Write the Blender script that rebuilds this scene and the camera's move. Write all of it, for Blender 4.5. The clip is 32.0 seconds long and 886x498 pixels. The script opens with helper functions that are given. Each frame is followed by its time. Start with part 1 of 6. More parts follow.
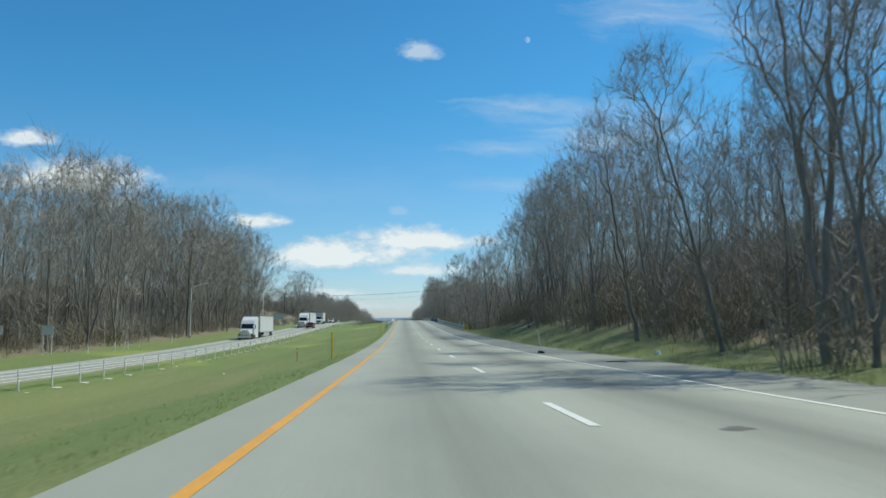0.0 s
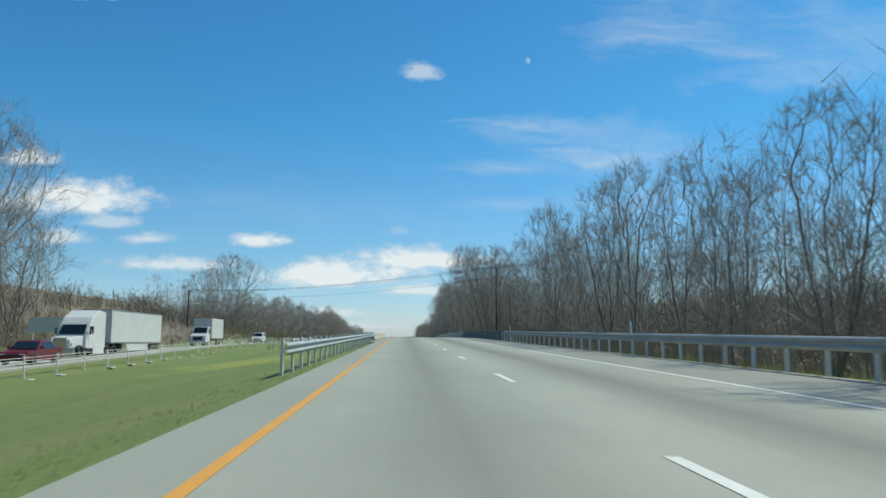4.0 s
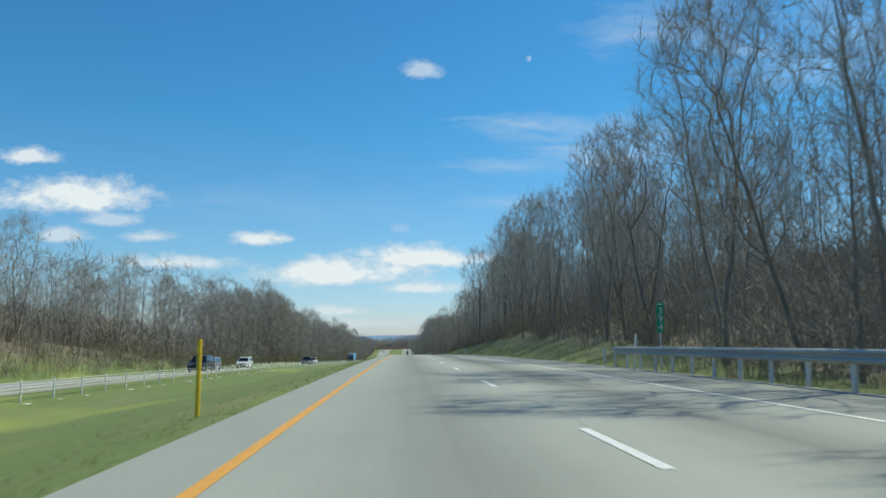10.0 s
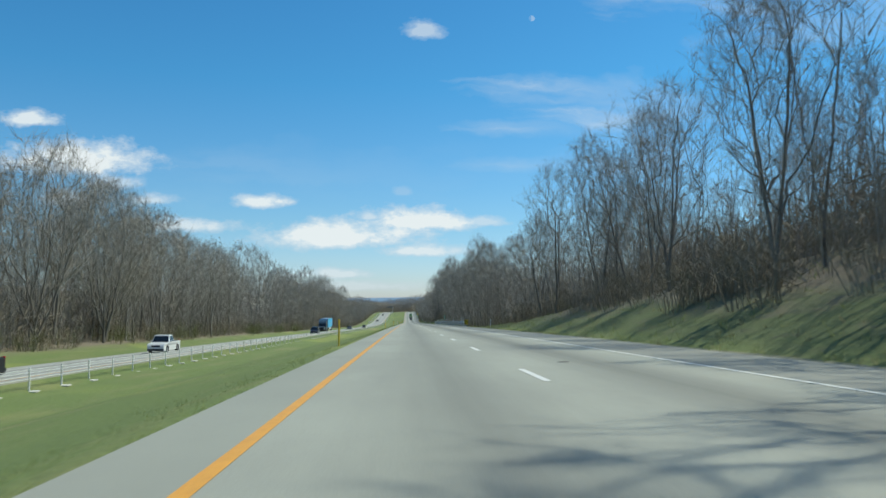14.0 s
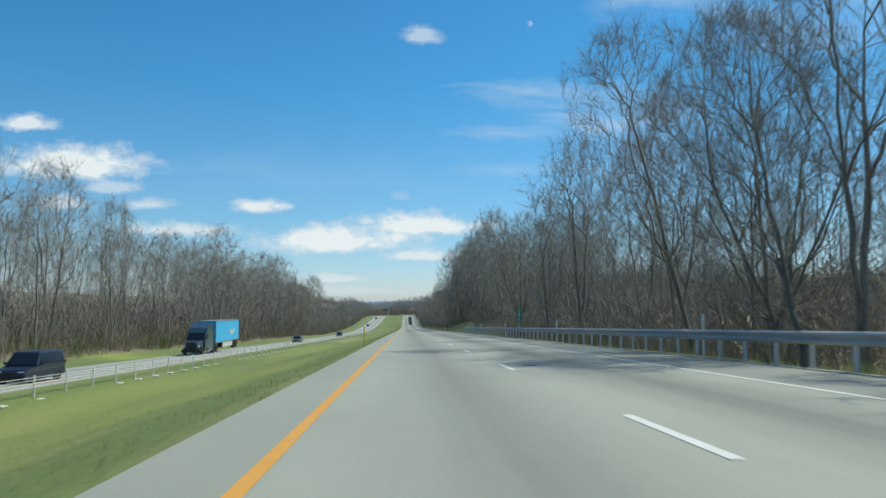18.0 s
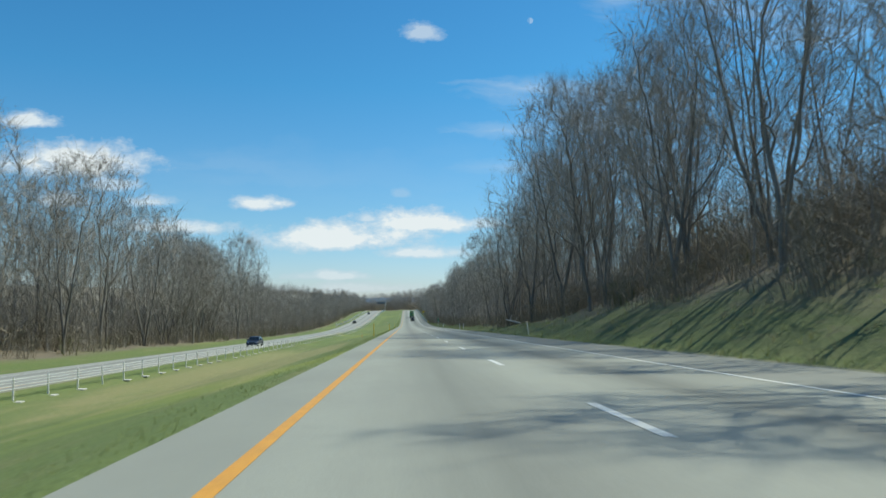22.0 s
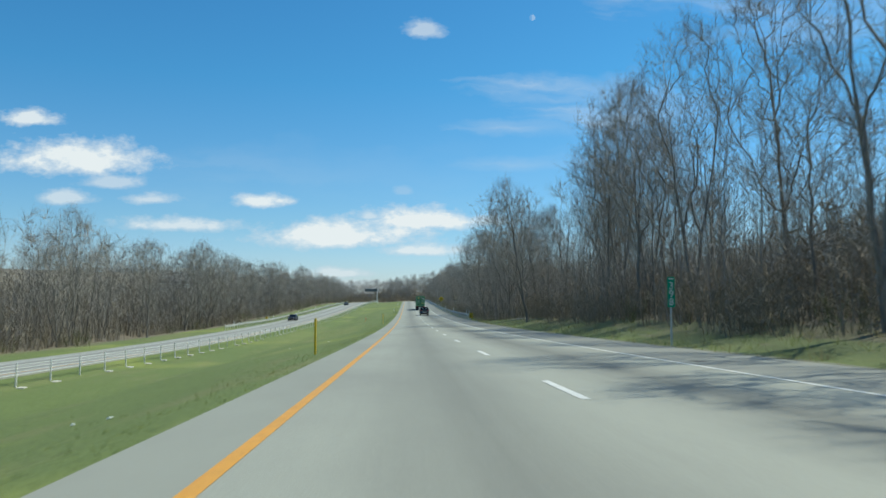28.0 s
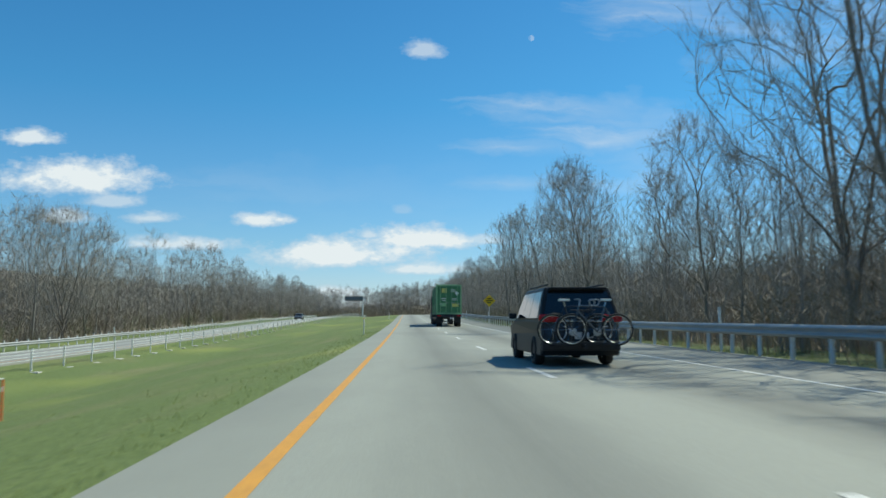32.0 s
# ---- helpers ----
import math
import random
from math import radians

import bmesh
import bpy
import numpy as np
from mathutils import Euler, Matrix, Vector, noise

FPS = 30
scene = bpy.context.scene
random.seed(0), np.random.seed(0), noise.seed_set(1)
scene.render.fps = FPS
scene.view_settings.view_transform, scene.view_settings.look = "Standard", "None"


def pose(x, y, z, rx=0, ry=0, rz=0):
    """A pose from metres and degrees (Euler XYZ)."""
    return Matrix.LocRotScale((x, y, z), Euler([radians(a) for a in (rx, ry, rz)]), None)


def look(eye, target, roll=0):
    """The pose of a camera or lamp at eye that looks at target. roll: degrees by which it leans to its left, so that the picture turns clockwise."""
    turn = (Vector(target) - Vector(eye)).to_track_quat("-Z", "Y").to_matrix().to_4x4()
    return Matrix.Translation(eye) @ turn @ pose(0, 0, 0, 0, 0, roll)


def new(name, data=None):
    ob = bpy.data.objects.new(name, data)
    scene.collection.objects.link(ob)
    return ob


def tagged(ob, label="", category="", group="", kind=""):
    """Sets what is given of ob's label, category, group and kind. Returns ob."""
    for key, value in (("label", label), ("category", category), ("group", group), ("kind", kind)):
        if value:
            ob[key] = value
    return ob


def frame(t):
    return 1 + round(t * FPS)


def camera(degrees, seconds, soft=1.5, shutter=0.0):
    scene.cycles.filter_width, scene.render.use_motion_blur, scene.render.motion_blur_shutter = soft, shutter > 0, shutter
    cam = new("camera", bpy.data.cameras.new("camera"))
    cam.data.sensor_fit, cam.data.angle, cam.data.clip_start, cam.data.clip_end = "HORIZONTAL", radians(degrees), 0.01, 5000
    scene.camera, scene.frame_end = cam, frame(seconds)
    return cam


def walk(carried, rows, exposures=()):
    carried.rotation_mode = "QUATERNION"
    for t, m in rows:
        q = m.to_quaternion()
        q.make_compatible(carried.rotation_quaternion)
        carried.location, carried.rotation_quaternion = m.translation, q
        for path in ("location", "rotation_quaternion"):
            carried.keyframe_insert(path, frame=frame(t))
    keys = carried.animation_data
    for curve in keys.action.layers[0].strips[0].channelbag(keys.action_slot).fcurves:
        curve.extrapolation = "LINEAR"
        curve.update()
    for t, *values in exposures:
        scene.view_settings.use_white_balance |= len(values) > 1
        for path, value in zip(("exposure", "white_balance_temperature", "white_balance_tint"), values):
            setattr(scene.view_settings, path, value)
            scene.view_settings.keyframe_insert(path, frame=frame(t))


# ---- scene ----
cam = camera(61.0, 32.0, soft=1.6, shutter=0.12)

# The road runs along +y; x = 0 is the yellow edge line of the near carriageway.
# Grade of the road in degrees at stations along y.
GRADE = [(-200, -1.3), (0, -1.1), (35, -.65), (70, -.1), (105, .5), (150, .85), (209, .9), (243, .6), (277, .3), (311, 0), (344, -.2),
         (379, -.48), (414, -.72), (449, -.95), (484, -1.2), (540, -1.4), (590, -1.46), (700, -1.52), (880, -1.5), (986, -1.45), (1022, -1.2),
         (1057, -.85), (1093, -.4), (1129, -.05), (1180, .5), (1250, .95), (1340, .8), (1410, 0), (1500, -.6), (1800, -.6), (2600, 0), (6000, 0)]
_gs = np.arange(-200, 6001, 1.0)
_gz = np.cumsum(np.tan(np.radians(np.interp(_gs, [g[0] for g in GRADE], [g[1] for g in GRADE]))))
_gz -= np.interp(0, _gs, _gz)


def road_z(s):
    return float(np.interp(s, _gs, _gz))


EYE = 1.06
# t, station, x, pitch above the level, yaw
PATH = [(0, 0, 1.4, 5.52, -3.05), (1, 34.9, 1.411, 5.979, -3.034), (2, 70.3, 1.363, 6.317, -2.969), (3, 105.0, 1.334, 6.666, -2.953),
        (4, 139.6, 1.396, 6.994, -2.987), (5, 174.3, 1.497, 7.323, -3.071), (6, 209.0, 1.579, 7.491, -3.106), (7, 242.9, 1.56, 7.35, -2.99),
        (8, 276.6, 1.552, 7.266, -2.952), (9, 310.8, 1.504, 7.102, -2.964), (10, 343.8, 1.436, 6.848, -2.926), (11, 379.3, 1.328, 6.484, -2.888),
        (12, 413.9, 1.34, 5.63, -2.95), (13, 448.6, 1.368, 4.588, -2.9), (14, 483.8, 1.287, 4.027, -2.75), (15, 519.2, 1.185, 4.095, -2.8),
        (16, 554.6, 1.053, 4.263, -2.85), (17, 590.1, 0.972, 4.382, -2.85), (18, 624.6, 1.01, 4.38, -2.9), (19, 661.0, 1.094, 4.278, -2.88),
        (20, 697.4, 1.108, 4.176, -2.86), (21, 733.8, 1.102, 4.154, -2.84), (22, 769.8, 1.176, 4.172, -2.87), (23, 805.8, 1.25, 4.27, -2.9),
        (24, 841.9, 1.3, 4.209, -2.893), (25, 878.2, 1.27, 4.147, -2.886), (26, 914.3, 1.28, 4.086, -2.829), (27, 950.3, 1.28, 4.014, -2.771),
        (28, 986.2, 1.27, 3.973, -2.714), (29, 1021.8, 1.2, 4.101, -2.607), (30, 1057.3, 1.1, 4.56, -2.5), (31, 1093.1, 1.0, 4.985, -2.575),
        (32, 1128.8, 0.96, 5.41, -2.75)]
walk(cam, [(t, pose(x, s, road_z(s) + EYE, 90 + p, 0, yw)) for t, s, x, p, yw in PATH], [(0, 0, 6350, 1), (5.2, -.05, 6350, 1), (6.0, -.22, 6400, 4), (6.6, -.12, 6600, 13), (7.3, -.05, 6600, 13), (8.2, 0, 6350, 1), (32, 0, 6350, 1)])

# ---- light ----
SUN_EL, SUN_AZ = 54.0, 63.0          # azimuth clockwise from the road's direction
world = bpy.data.worlds.new("sky")
scene.world = world
world.use_nodes = True
wn, wl = world.node_tree.nodes, world.node_tree.links
wn.clear()


def wnode(kind, **props):
    n = wn.new(kind)
    for k, v in props.items():
        if k == "op":
            n.operation = v
        elif k == "blend":
            n.blend_type = v
    return n


def wmath(op, a, b=None, clamp=False):
    n = wnode("ShaderNodeMath", op=op)
    n.use_clamp = clamp
    for i, v in enumerate((a, b)):
        if v is None:
            continue
        if isinstance(v, (int, float)):
            n.inputs[i].default_value = v
        else:
            wl.new(v, n.inputs[i])
    return n.outputs[0]


sky = wn.new("ShaderNodeTexSky")
sky.sky_type, sky.sun_disc = "NISHITA", False
sky.sun_elevation, sky.sun_rotation = radians(SUN_EL), radians(SUN_AZ)
sky.altitude, sky.air_density, sky.dust_density, sky.ozone_density = 100, 1.0, 0.5, 2.0
coord = wn.new("ShaderNodeTexCoord")
sep = wn.new("ShaderNodeSeparateXYZ")
wl.new(coord.outputs["Generated"], sep.inputs[0])
ahead = wmath("MAXIMUM", sep.outputs[1], 0.02)
su = wmath("DIVIDE", sep.outputs[0], ahead)
sw = wmath("DIVIDE", sep.outputs[2], ahead)
flat = wn.new("ShaderNodeCombineXYZ")
wl.new(su, flat.inputs[0])
wl.new(wmath("MULTIPLY", sw, 1.8), flat.inputs[1])


def wnoise(scale, detail, rough, seed):
    n = wn.new("ShaderNodeTexNoise")
    n.noise_dimensions = "4D"
    n.inputs["W"].default_value = seed
    n.inputs["Scale"].default_value, n.inputs["Detail"].default_value, n.inputs["Roughness"].default_value = scale, detail, rough
    wl.new(flat.outputs[0], n.inputs["Vector"])
    return n.outputs["Fac"]


puff = wnoise(22, 7, .62, 1.3)
puff_fine = wnoise(60, 5, .6, 4.1)
wisp = wnoise(7, 6, .6, 7.7)
comb = wn.new("ShaderNodeCombineXYZ")        # drawn-out ice streaks
wl.new(wmath("ADD", wmath("MULTIPLY", su, 3.2), wmath("MULTIPLY", sw, 2.0)), comb.inputs[0])
wl.new(wmath("ADD", wmath("MULTIPLY", sw, 24.0), wmath("MULTIPLY", wisp, 1.6)), comb.inputs[1])
streaky = wn.new("ShaderNodeTexNoise")
streaky.inputs["Scale"].default_value, streaky.inputs["Detail"].default_value, streaky.inputs["Roughness"].default_value = 1.3, 6, .55
wl.new(comb.outputs[0], streaky.inputs["Vector"])
streak = streaky.outputs["Fac"]
# cumulus and cirrus: tangent-plane centre u, w (w = tan elevation ahead), half sizes, strength, kind
CLOUDS = [(-.432, .183, .088, .032, 1.0, 0), (-.497, .238, .040, .014, .9, 0), (-.196, .132, .036, .012, .95, 0), (-.080, .084, .110, .023, 1.0, 0), (.018, .106, .078, .020, 1.0, 0), (.015, .067, .056, .012, .85, 0),
          (-.049, .112, .018, .008, .7, 0), (-.089, .036, .056, .008, .7, 0), (-.055, .020, .083, .009, .5, 0), (.020, .366, .030, .016, .6, 0), (.215, .288, .16, .030, .50, 1), (.30, .262, .15, .055, .50, 1), (.29, .20, .12, .045, .38, 1),
          (.155, .232, .10, .016, .38, 1), (.144, .186, .11, .012, .30, 1), (-.301, .099, .083, .013, .8, 0), (-.335, .133, .036, .010, .7, 0), (-.390, .155, .045, .012, .6, 0), (-.447, .134, .041, .013, .7, 0),
          (-.430, .470, .045, .014, .85, 0), (.58, .435, .34, .085, .42, 1), (-.007, .146, .011, .007, .25, 0), (.102, .107, .030, .009, .6, 0), (-.14, .17, .3, .05, .10, 1)]
cover = None
for cu, cw, hu, hw, gain, kind in CLOUDS:
    du = wmath("DIVIDE", wmath("SUBTRACT", su, cu), hu)
    dw = wmath("DIVIDE", wmath("SUBTRACT", sw, cw), hw)
    if kind == 1:                     # frayed veil
        dw = wmath("ADD", dw, wmath("MULTIPLY", wmath("SUBTRACT", wisp, .5), 3.2))
        du = wmath("ADD", du, wmath("MULTIPLY", wmath("SUBTRACT", streak, .5), 2.2))
    if kind == 0:                     # flat-bottomed heap
        dw = wmath("MAXIMUM", dw, wmath("MULTIPLY", dw, -1.7))
    r2 = wmath("ADD", wmath("MULTIPLY", du, du), wmath("MULTIPLY", dw, dw))
    body = wmath("SUBTRACT", 1.0, wmath("SQRT", r2))
    if kind == 0:
        n = wmath("ADD", wmath("MULTIPLY", wmath("SUBTRACT", puff, .5), 2.9), wmath("MULTIPLY", wmath("SUBTRACT", puff_fine, .5), 1.0))
        m = wmath("MULTIPLY", wmath("ADD", wmath("MULTIPLY", wmath("ADD", body, .26), 1.25), n), 1.0)
    else:
        m = wmath("MULTIPLY", wmath("MAXIMUM", body, 0.0), wmath("ADD", wmath("MULTIPLY", wmath("SUBTRACT", streak, .5), 3.0), .75))
    m = wmath("MULTIPLY", wmath("MAXIMUM", wmath("MINIMUM", m, 1.0), 0.0), gain)
    m = wmath("MULTIPLY", m, wmath("GREATER_THAN", sep.outputs[1], .05))
    cover = m if cover is None else wmath("MAXIMUM", cover, m)
cl = wn.new("ShaderNodeMix")
cl.data_type = "RGBA"
wl.new(cover, cl.inputs["Factor"])
deep = wn.new("ShaderNodeValToRGB")          # a clear, dry spring sky: deeper blue towards the zenith
el = deep.color_ramp.elements
el.new(.5)
el.new(.5)
for e, (p, c) in zip(el, [(0.0, (.96, 1.05, 1.40, 1)), (.10, (.68, .97, 1.20, 1)), (.28, (.395, .96, 1.24, 1)), (.60, (.305, .85, 1.21, 1))]):
    e.position, e.color = p, c
wl.new(sep.outputs[2], deep.inputs[0])
blue = wn.new("ShaderNodeMix")
blue.data_type, blue.blend_type = "RGBA", "MULTIPLY"
blue.inputs["Factor"].default_value = 1
wl.new(sky.outputs[0], blue.inputs["A"])
wl.new(deep.outputs[0], blue.inputs["B"])
wl.new(blue.outputs["Result"], cl.inputs["A"])
tone = wn.new("ShaderNodeValToRGB")          # thin edges and bases greyer than the sunlit heaps
for e, (p, c) in zip(tone.color_ramp.elements, [(.25, (6.1, 6.6, 7.5, 1)), (.95, (8.0, 8.15, 8.5, 1))]):
    e.position, e.color = p, c
wl.new(cover, tone.inputs[0])
wl.new(tone.outputs[0], cl.inputs["B"])
# the day moon, small and pale
mu, mw = wmath("SUBTRACT", su, .170), wmath("SUBTRACT", sw, .388)
md = wmath("SQRT", wmath("ADD", wmath("MULTIPLY", mu, mu), wmath("MULTIPLY", mw, mw)))
moon = wmath("MULTIPLY", wmath("LESS_THAN", md, .0042), wmath("GREATER_THAN", sep.outputs[1], .05))
moon = wmath("MULTIPLY", moon, wmath("ADD", .10, wmath("MULTIPLY", wmath("GREATER_THAN", mu, -.0008), .18)))
mm = wn.new("ShaderNodeMix")
mm.data_type = "RGBA"
wl.new(moon, mm.inputs["Factor"])
wl.new(cl.outputs["Result"], mm.inputs["A"])
mm.inputs["B"].default_value = (8.6, 8.8, 9.0, 1)
bg = wn.new("ShaderNodeBackground")
wl.new(mm.outputs["Result"], bg.inputs[0])
bg.inputs[1].default_value = 0.104
wo = wn.new("ShaderNodeOutputWorld")
wl.new(bg.outputs[0], wo.inputs[0])

sun = new("sun", bpy.data.lights.new("sun", "SUN"))
sun.data.energy, sun.data.angle, sun.data.color = 4.6, radians(.55), (1, .945, .79)
_az, _el = radians(SUN_AZ), radians(SUN_EL)
sun.matrix_world = look((60 * math.sin(_az), 60 * math.cos(_az), 80), (60 * math.sin(_az) - math.sin(_az) * math.cos(_el), 60 * math.cos(_az) - math.cos(_az) * math.cos(_el), 80 - math.sin(_el)))
scene.view_settings.exposure = 0.0

# ---- materials ----


def mat(name, rough=.7, metal=0.0):
    m = bpy.data.materials.new(name)
    m.use_nodes = True
    b = m.node_tree.nodes["Principled BSDF"]
    b.inputs["Roughness"].default_value, b.inputs["Metallic"].default_value = rough, metal
    return m, m.node_tree.nodes, m.node_tree.links, b


def rgb(c):
    return (*c, 1)


def tex_noise(n, l, scale, detail=4, rough=.55, vec=None, stretch=None):
    t = n.new("ShaderNodeTexNoise")
    t.inputs["Scale"].default_value, t.inputs["Detail"].default_value, t.inputs["Roughness"].default_value = scale, detail, rough
    if vec is None:
        vec = n.new("ShaderNodeTexCoord").outputs["Object"]
    if stretch:
        mp = n.new("ShaderNodeMapping")
        mp.inputs["Scale"].default_value = stretch
        l.new(vec, mp.inputs[0])
        vec = mp.outputs[0]
    l.new(vec, t.inputs["Vector"])
    return t.outputs["Fac"]


def ramp(n, l, fac, stops):
    r = n.new("ShaderNodeValToRGB")
    el = r.color_ramp.elements
    while len(el) < len(stops):
        el.new(.5)
    for e, (p, c) in zip(el, stops):
        e.position, e.color = p, rgb(c)
    l.new(fac, r.inputs[0])
    return r.outputs[0]


def mixc(n, l, fac, a, b, blend="MIX"):
    x = n.new("ShaderNodeMix")
    x.data_type, x.blend_type = "RGBA", blend
    for key, v in (("Factor", fac), ("A", a), ("B", b)):
        if isinstance(v, (int, float)):
            x.inputs[key].default_value = v
        elif isinstance(v, tuple):
            x.inputs[key].default_value = rgb(v)
        else:
            l.new(v, x.inputs[key])
    return x.outputs["Result"]


def mth(n, l, op, a, b=None, clamp=False):
    x = n.new("ShaderNodeMath")
    x.operation, x.use_clamp = op, clamp
    for i, v in enumerate((a, b)):
        if v is None:
            continue
        if isinstance(v, (int, float)):
            x.inputs[i].default_value = v
        else:
            l.new(v, x.inputs[i])
    return x.outputs[0]


def bump(n, l, b, fac, strength=.3, dist=.02):
    x = n.new("ShaderNodeBump")
    x.inputs["Strength"].default_value, x.inputs["Distance"].default_value = strength, dist
    l.new(fac, x.inputs["Height"])
    l.new(x.outputs[0], b.inputs["Normal"])


def grained(name, dark, light, scale=8, rough=.7, metal=0.0, relief=.2, stretch=None, dirt=None):
    """A surface with fine grain and broad patches."""
    m, n, l, b = mat(name, rough, metal)
    fine = tex_noise(n, l, scale, 5, .6, stretch=stretch)
    c = ramp(n, l, fine, [(.3, dark), (.7, light)])
    broad = tex_noise(n, l, scale * .13, 3, .5)
    c = mixc(n, l, mth(n, l, "MULTIPLY", broad, .5), c, tuple(.6 * a for a in (dirt or dark)))
    l.new(c, b.inputs["Base Color"])
    if relief:
        bump(n, l, b, fine, relief, .01)
    return m


def plain(name, c, rough=.5, metal=0.0, vary=.12, scale=3.0, coat=0.0):
    m, n, l, b = mat(name, rough, metal)
    f = tex_noise(n, l, scale, 4, .6)
    l.new(ramp(n, l, f, [(.3, tuple(v * (1 - vary) for v in c)), (.7, tuple(min(1, v * (1 + vary)) for v in c))]), b.inputs["Base Color"])
    if coat:
        b.inputs["Coat Weight"].default_value, b.inputs["Coat Roughness"].default_value = coat, .08
    return m


def make_road(name, centres, edges, base_a, base_b, seams):
    """Worn concrete: oil-darkened strip in each lane's middle, pale wheel paths, blotches, fine aggregate."""
    m, n, l, b = mat(name, .82)
    tc = n.new("ShaderNodeTexCoord").outputs["Object"]
    sp = n.new("ShaderNodeSeparateXYZ")
    l.new(tc, sp.inputs[0])
    x = sp.outputs[0]
    fine = tex_noise(n, l, 55, 3, .7, tc)
    streak = tex_noise(n, l, 1.0, 5, .6, tc, (2.6, .05, 1))
    blot = tex_noise(n, l, .35, 5, .6, tc, (1, .35, 1))
    c = ramp(n, l, fine, [(.25, base_a), (.75, base_b)])
    wob = mth(n, l, "MULTIPLY", mth(n, l, "SUBTRACT", streak, .5), .9)
    xx = mth(n, l, "ADD", x, wob)
    for cx, width, dark in centres:
        d = mth(n, l, "ABSOLUTE", mth(n, l, "SUBTRACT", xx, cx))
        f = mth(n, l, "SUBTRACT", 1.0, mth(n, l, "DIVIDE", d, width), True)
        f = mth(n, l, "MULTIPLY", mth(n, l, "POWER", f, 1.3), dark)
        c = mixc(n, l, f, c, (.055, .056, .052))
    for lo, hi, col, amount in edges:
        f = mth(n, l, "MULTIPLY", mth(n, l, "GREATER_THAN", x, lo), mth(n, l, "LESS_THAN", x, hi))
        f = mth(n, l, "MULTIPLY", f, amount)
        c = mixc(n, l, f, c, col)
    c = mixc(n, l, mth(n, l, "MULTIPLY", mth(n, l, "SUBTRACT", blot, .42), 1.1, True), c, (.15, .15, .138))
    l.new(c, b.inputs["Base Color"])
    bump(n, l, b, fine, .25, .01)
    return m


M_ROAD = make_road("worn_concrete_road", [(2.0, 1.6, .42), (5.75, 1.6, .55)], [(-3, -.02, (.255, .262, .225), .6), (8.05, 12, (.20, .205, .185), .7)], (.255, .262, .225), (.365, .37, .315), 1)
M_ROAD2 = make_road("pale_concrete_road", [(-21.4, 1.2, .35), (-25.1, 1.2, .4)], [], (.29, .29, .26), (.39, .385, .345), 1)
M_YELLOW = grained("worn_yellow_paint", (.62, .27, .02), (.80, .38, .035), 20, .6, relief=.1, dirt=(.5, .3, .1))
M_WHITE = grained("worn_white_paint", (.60, .60, .57), (.82, .82, .79), 20, .6, relief=.1, dirt=(.6, .6, .56))
M_STEEL = grained("galvanised_steel", (.40, .40, .38), (.56, .555, .53), 6, .6, .12, .1, stretch=(1, .15, 1))
# bluish copy of the galvanised steel, with the sunlit look put into its colour
M_STEEL_SUNLIT = grained("galvanised_steel_sunlit_tint", (.27, .32, .335), (.42, .475, .49), 6, .6, .1, .1, stretch=(1, .15, 1))
M_STEEL_DULL = grained("weathered_steel", (.68, .68, .65), (.86, .86, .83), 9, .6, .15, .1)
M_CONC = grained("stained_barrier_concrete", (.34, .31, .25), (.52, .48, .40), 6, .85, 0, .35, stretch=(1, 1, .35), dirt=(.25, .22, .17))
# a darker concrete than the barrier's, for the parapet only
M_CONC_DARK = grained("dark_parapet_concrete", (.10, .10, .095), (.19, .185, .175), 5, .85, 0, .35, stretch=(1, .4, .3))
M_WOOD_POLE = grained("weathered_pole_wood", (.10, .08, .065), (.20, .165, .13), 8, .85, 0, .3, stretch=(1, 1, .1))
M_BARK = grained("grey_brown_bark", (.17, .15, .126), (.33, .30, .26), 5, .9, 0, .5, stretch=(1, 1, .25), dirt=(.10, .085, .07))
M_BARK_PALE = grained("pale_grey_bark", (.19, .17, .145), (.36, .33, .29), 5, .9, 0, .5, stretch=(1, 1, .25), dirt=(.14, .12, .10))
M_TWIG = grained("grey_brown_twigs", (.30, .266, .222), (.46, .41, .35), 2, .9, 0, 0)
M_BRUSH = grained("brown_brush", (.23, .19, .132), (.38, .322, .235), 1.5, .9, 0, 0)
M_GREEN_BRUSH = grained("budding_green_brush", (.12, .125, .045), (.23, .235, .085), 1.5, .8, 0, 0)
M_YGREEN_POST = plain("yellow_marker_plastic", (.78, .50, .02), .5)
M_ORANGE_POST = plain("orange_marker_plastic", (.80, .14, .03), .5)
M_WHITE_POST = plain("white_marker_plastic", (.75, .75, .72), .5)
M_SIGN_GREEN = plain("green_sign_sheeting", (.01, .34, .18), .4)
M_SIGN_YELLOW = plain("amber_sign_sheeting", (.95, .58, .02), .4)
M_SIGN_WHITE = plain("white_sign_sheeting", (.82, .84, .82), .4)
M_BLACK = plain("black_rubber", (.02, .02, .02), .8)
M_DARK = plain("dark_chassis_metal", (.035, .035, .037), .6, .3)


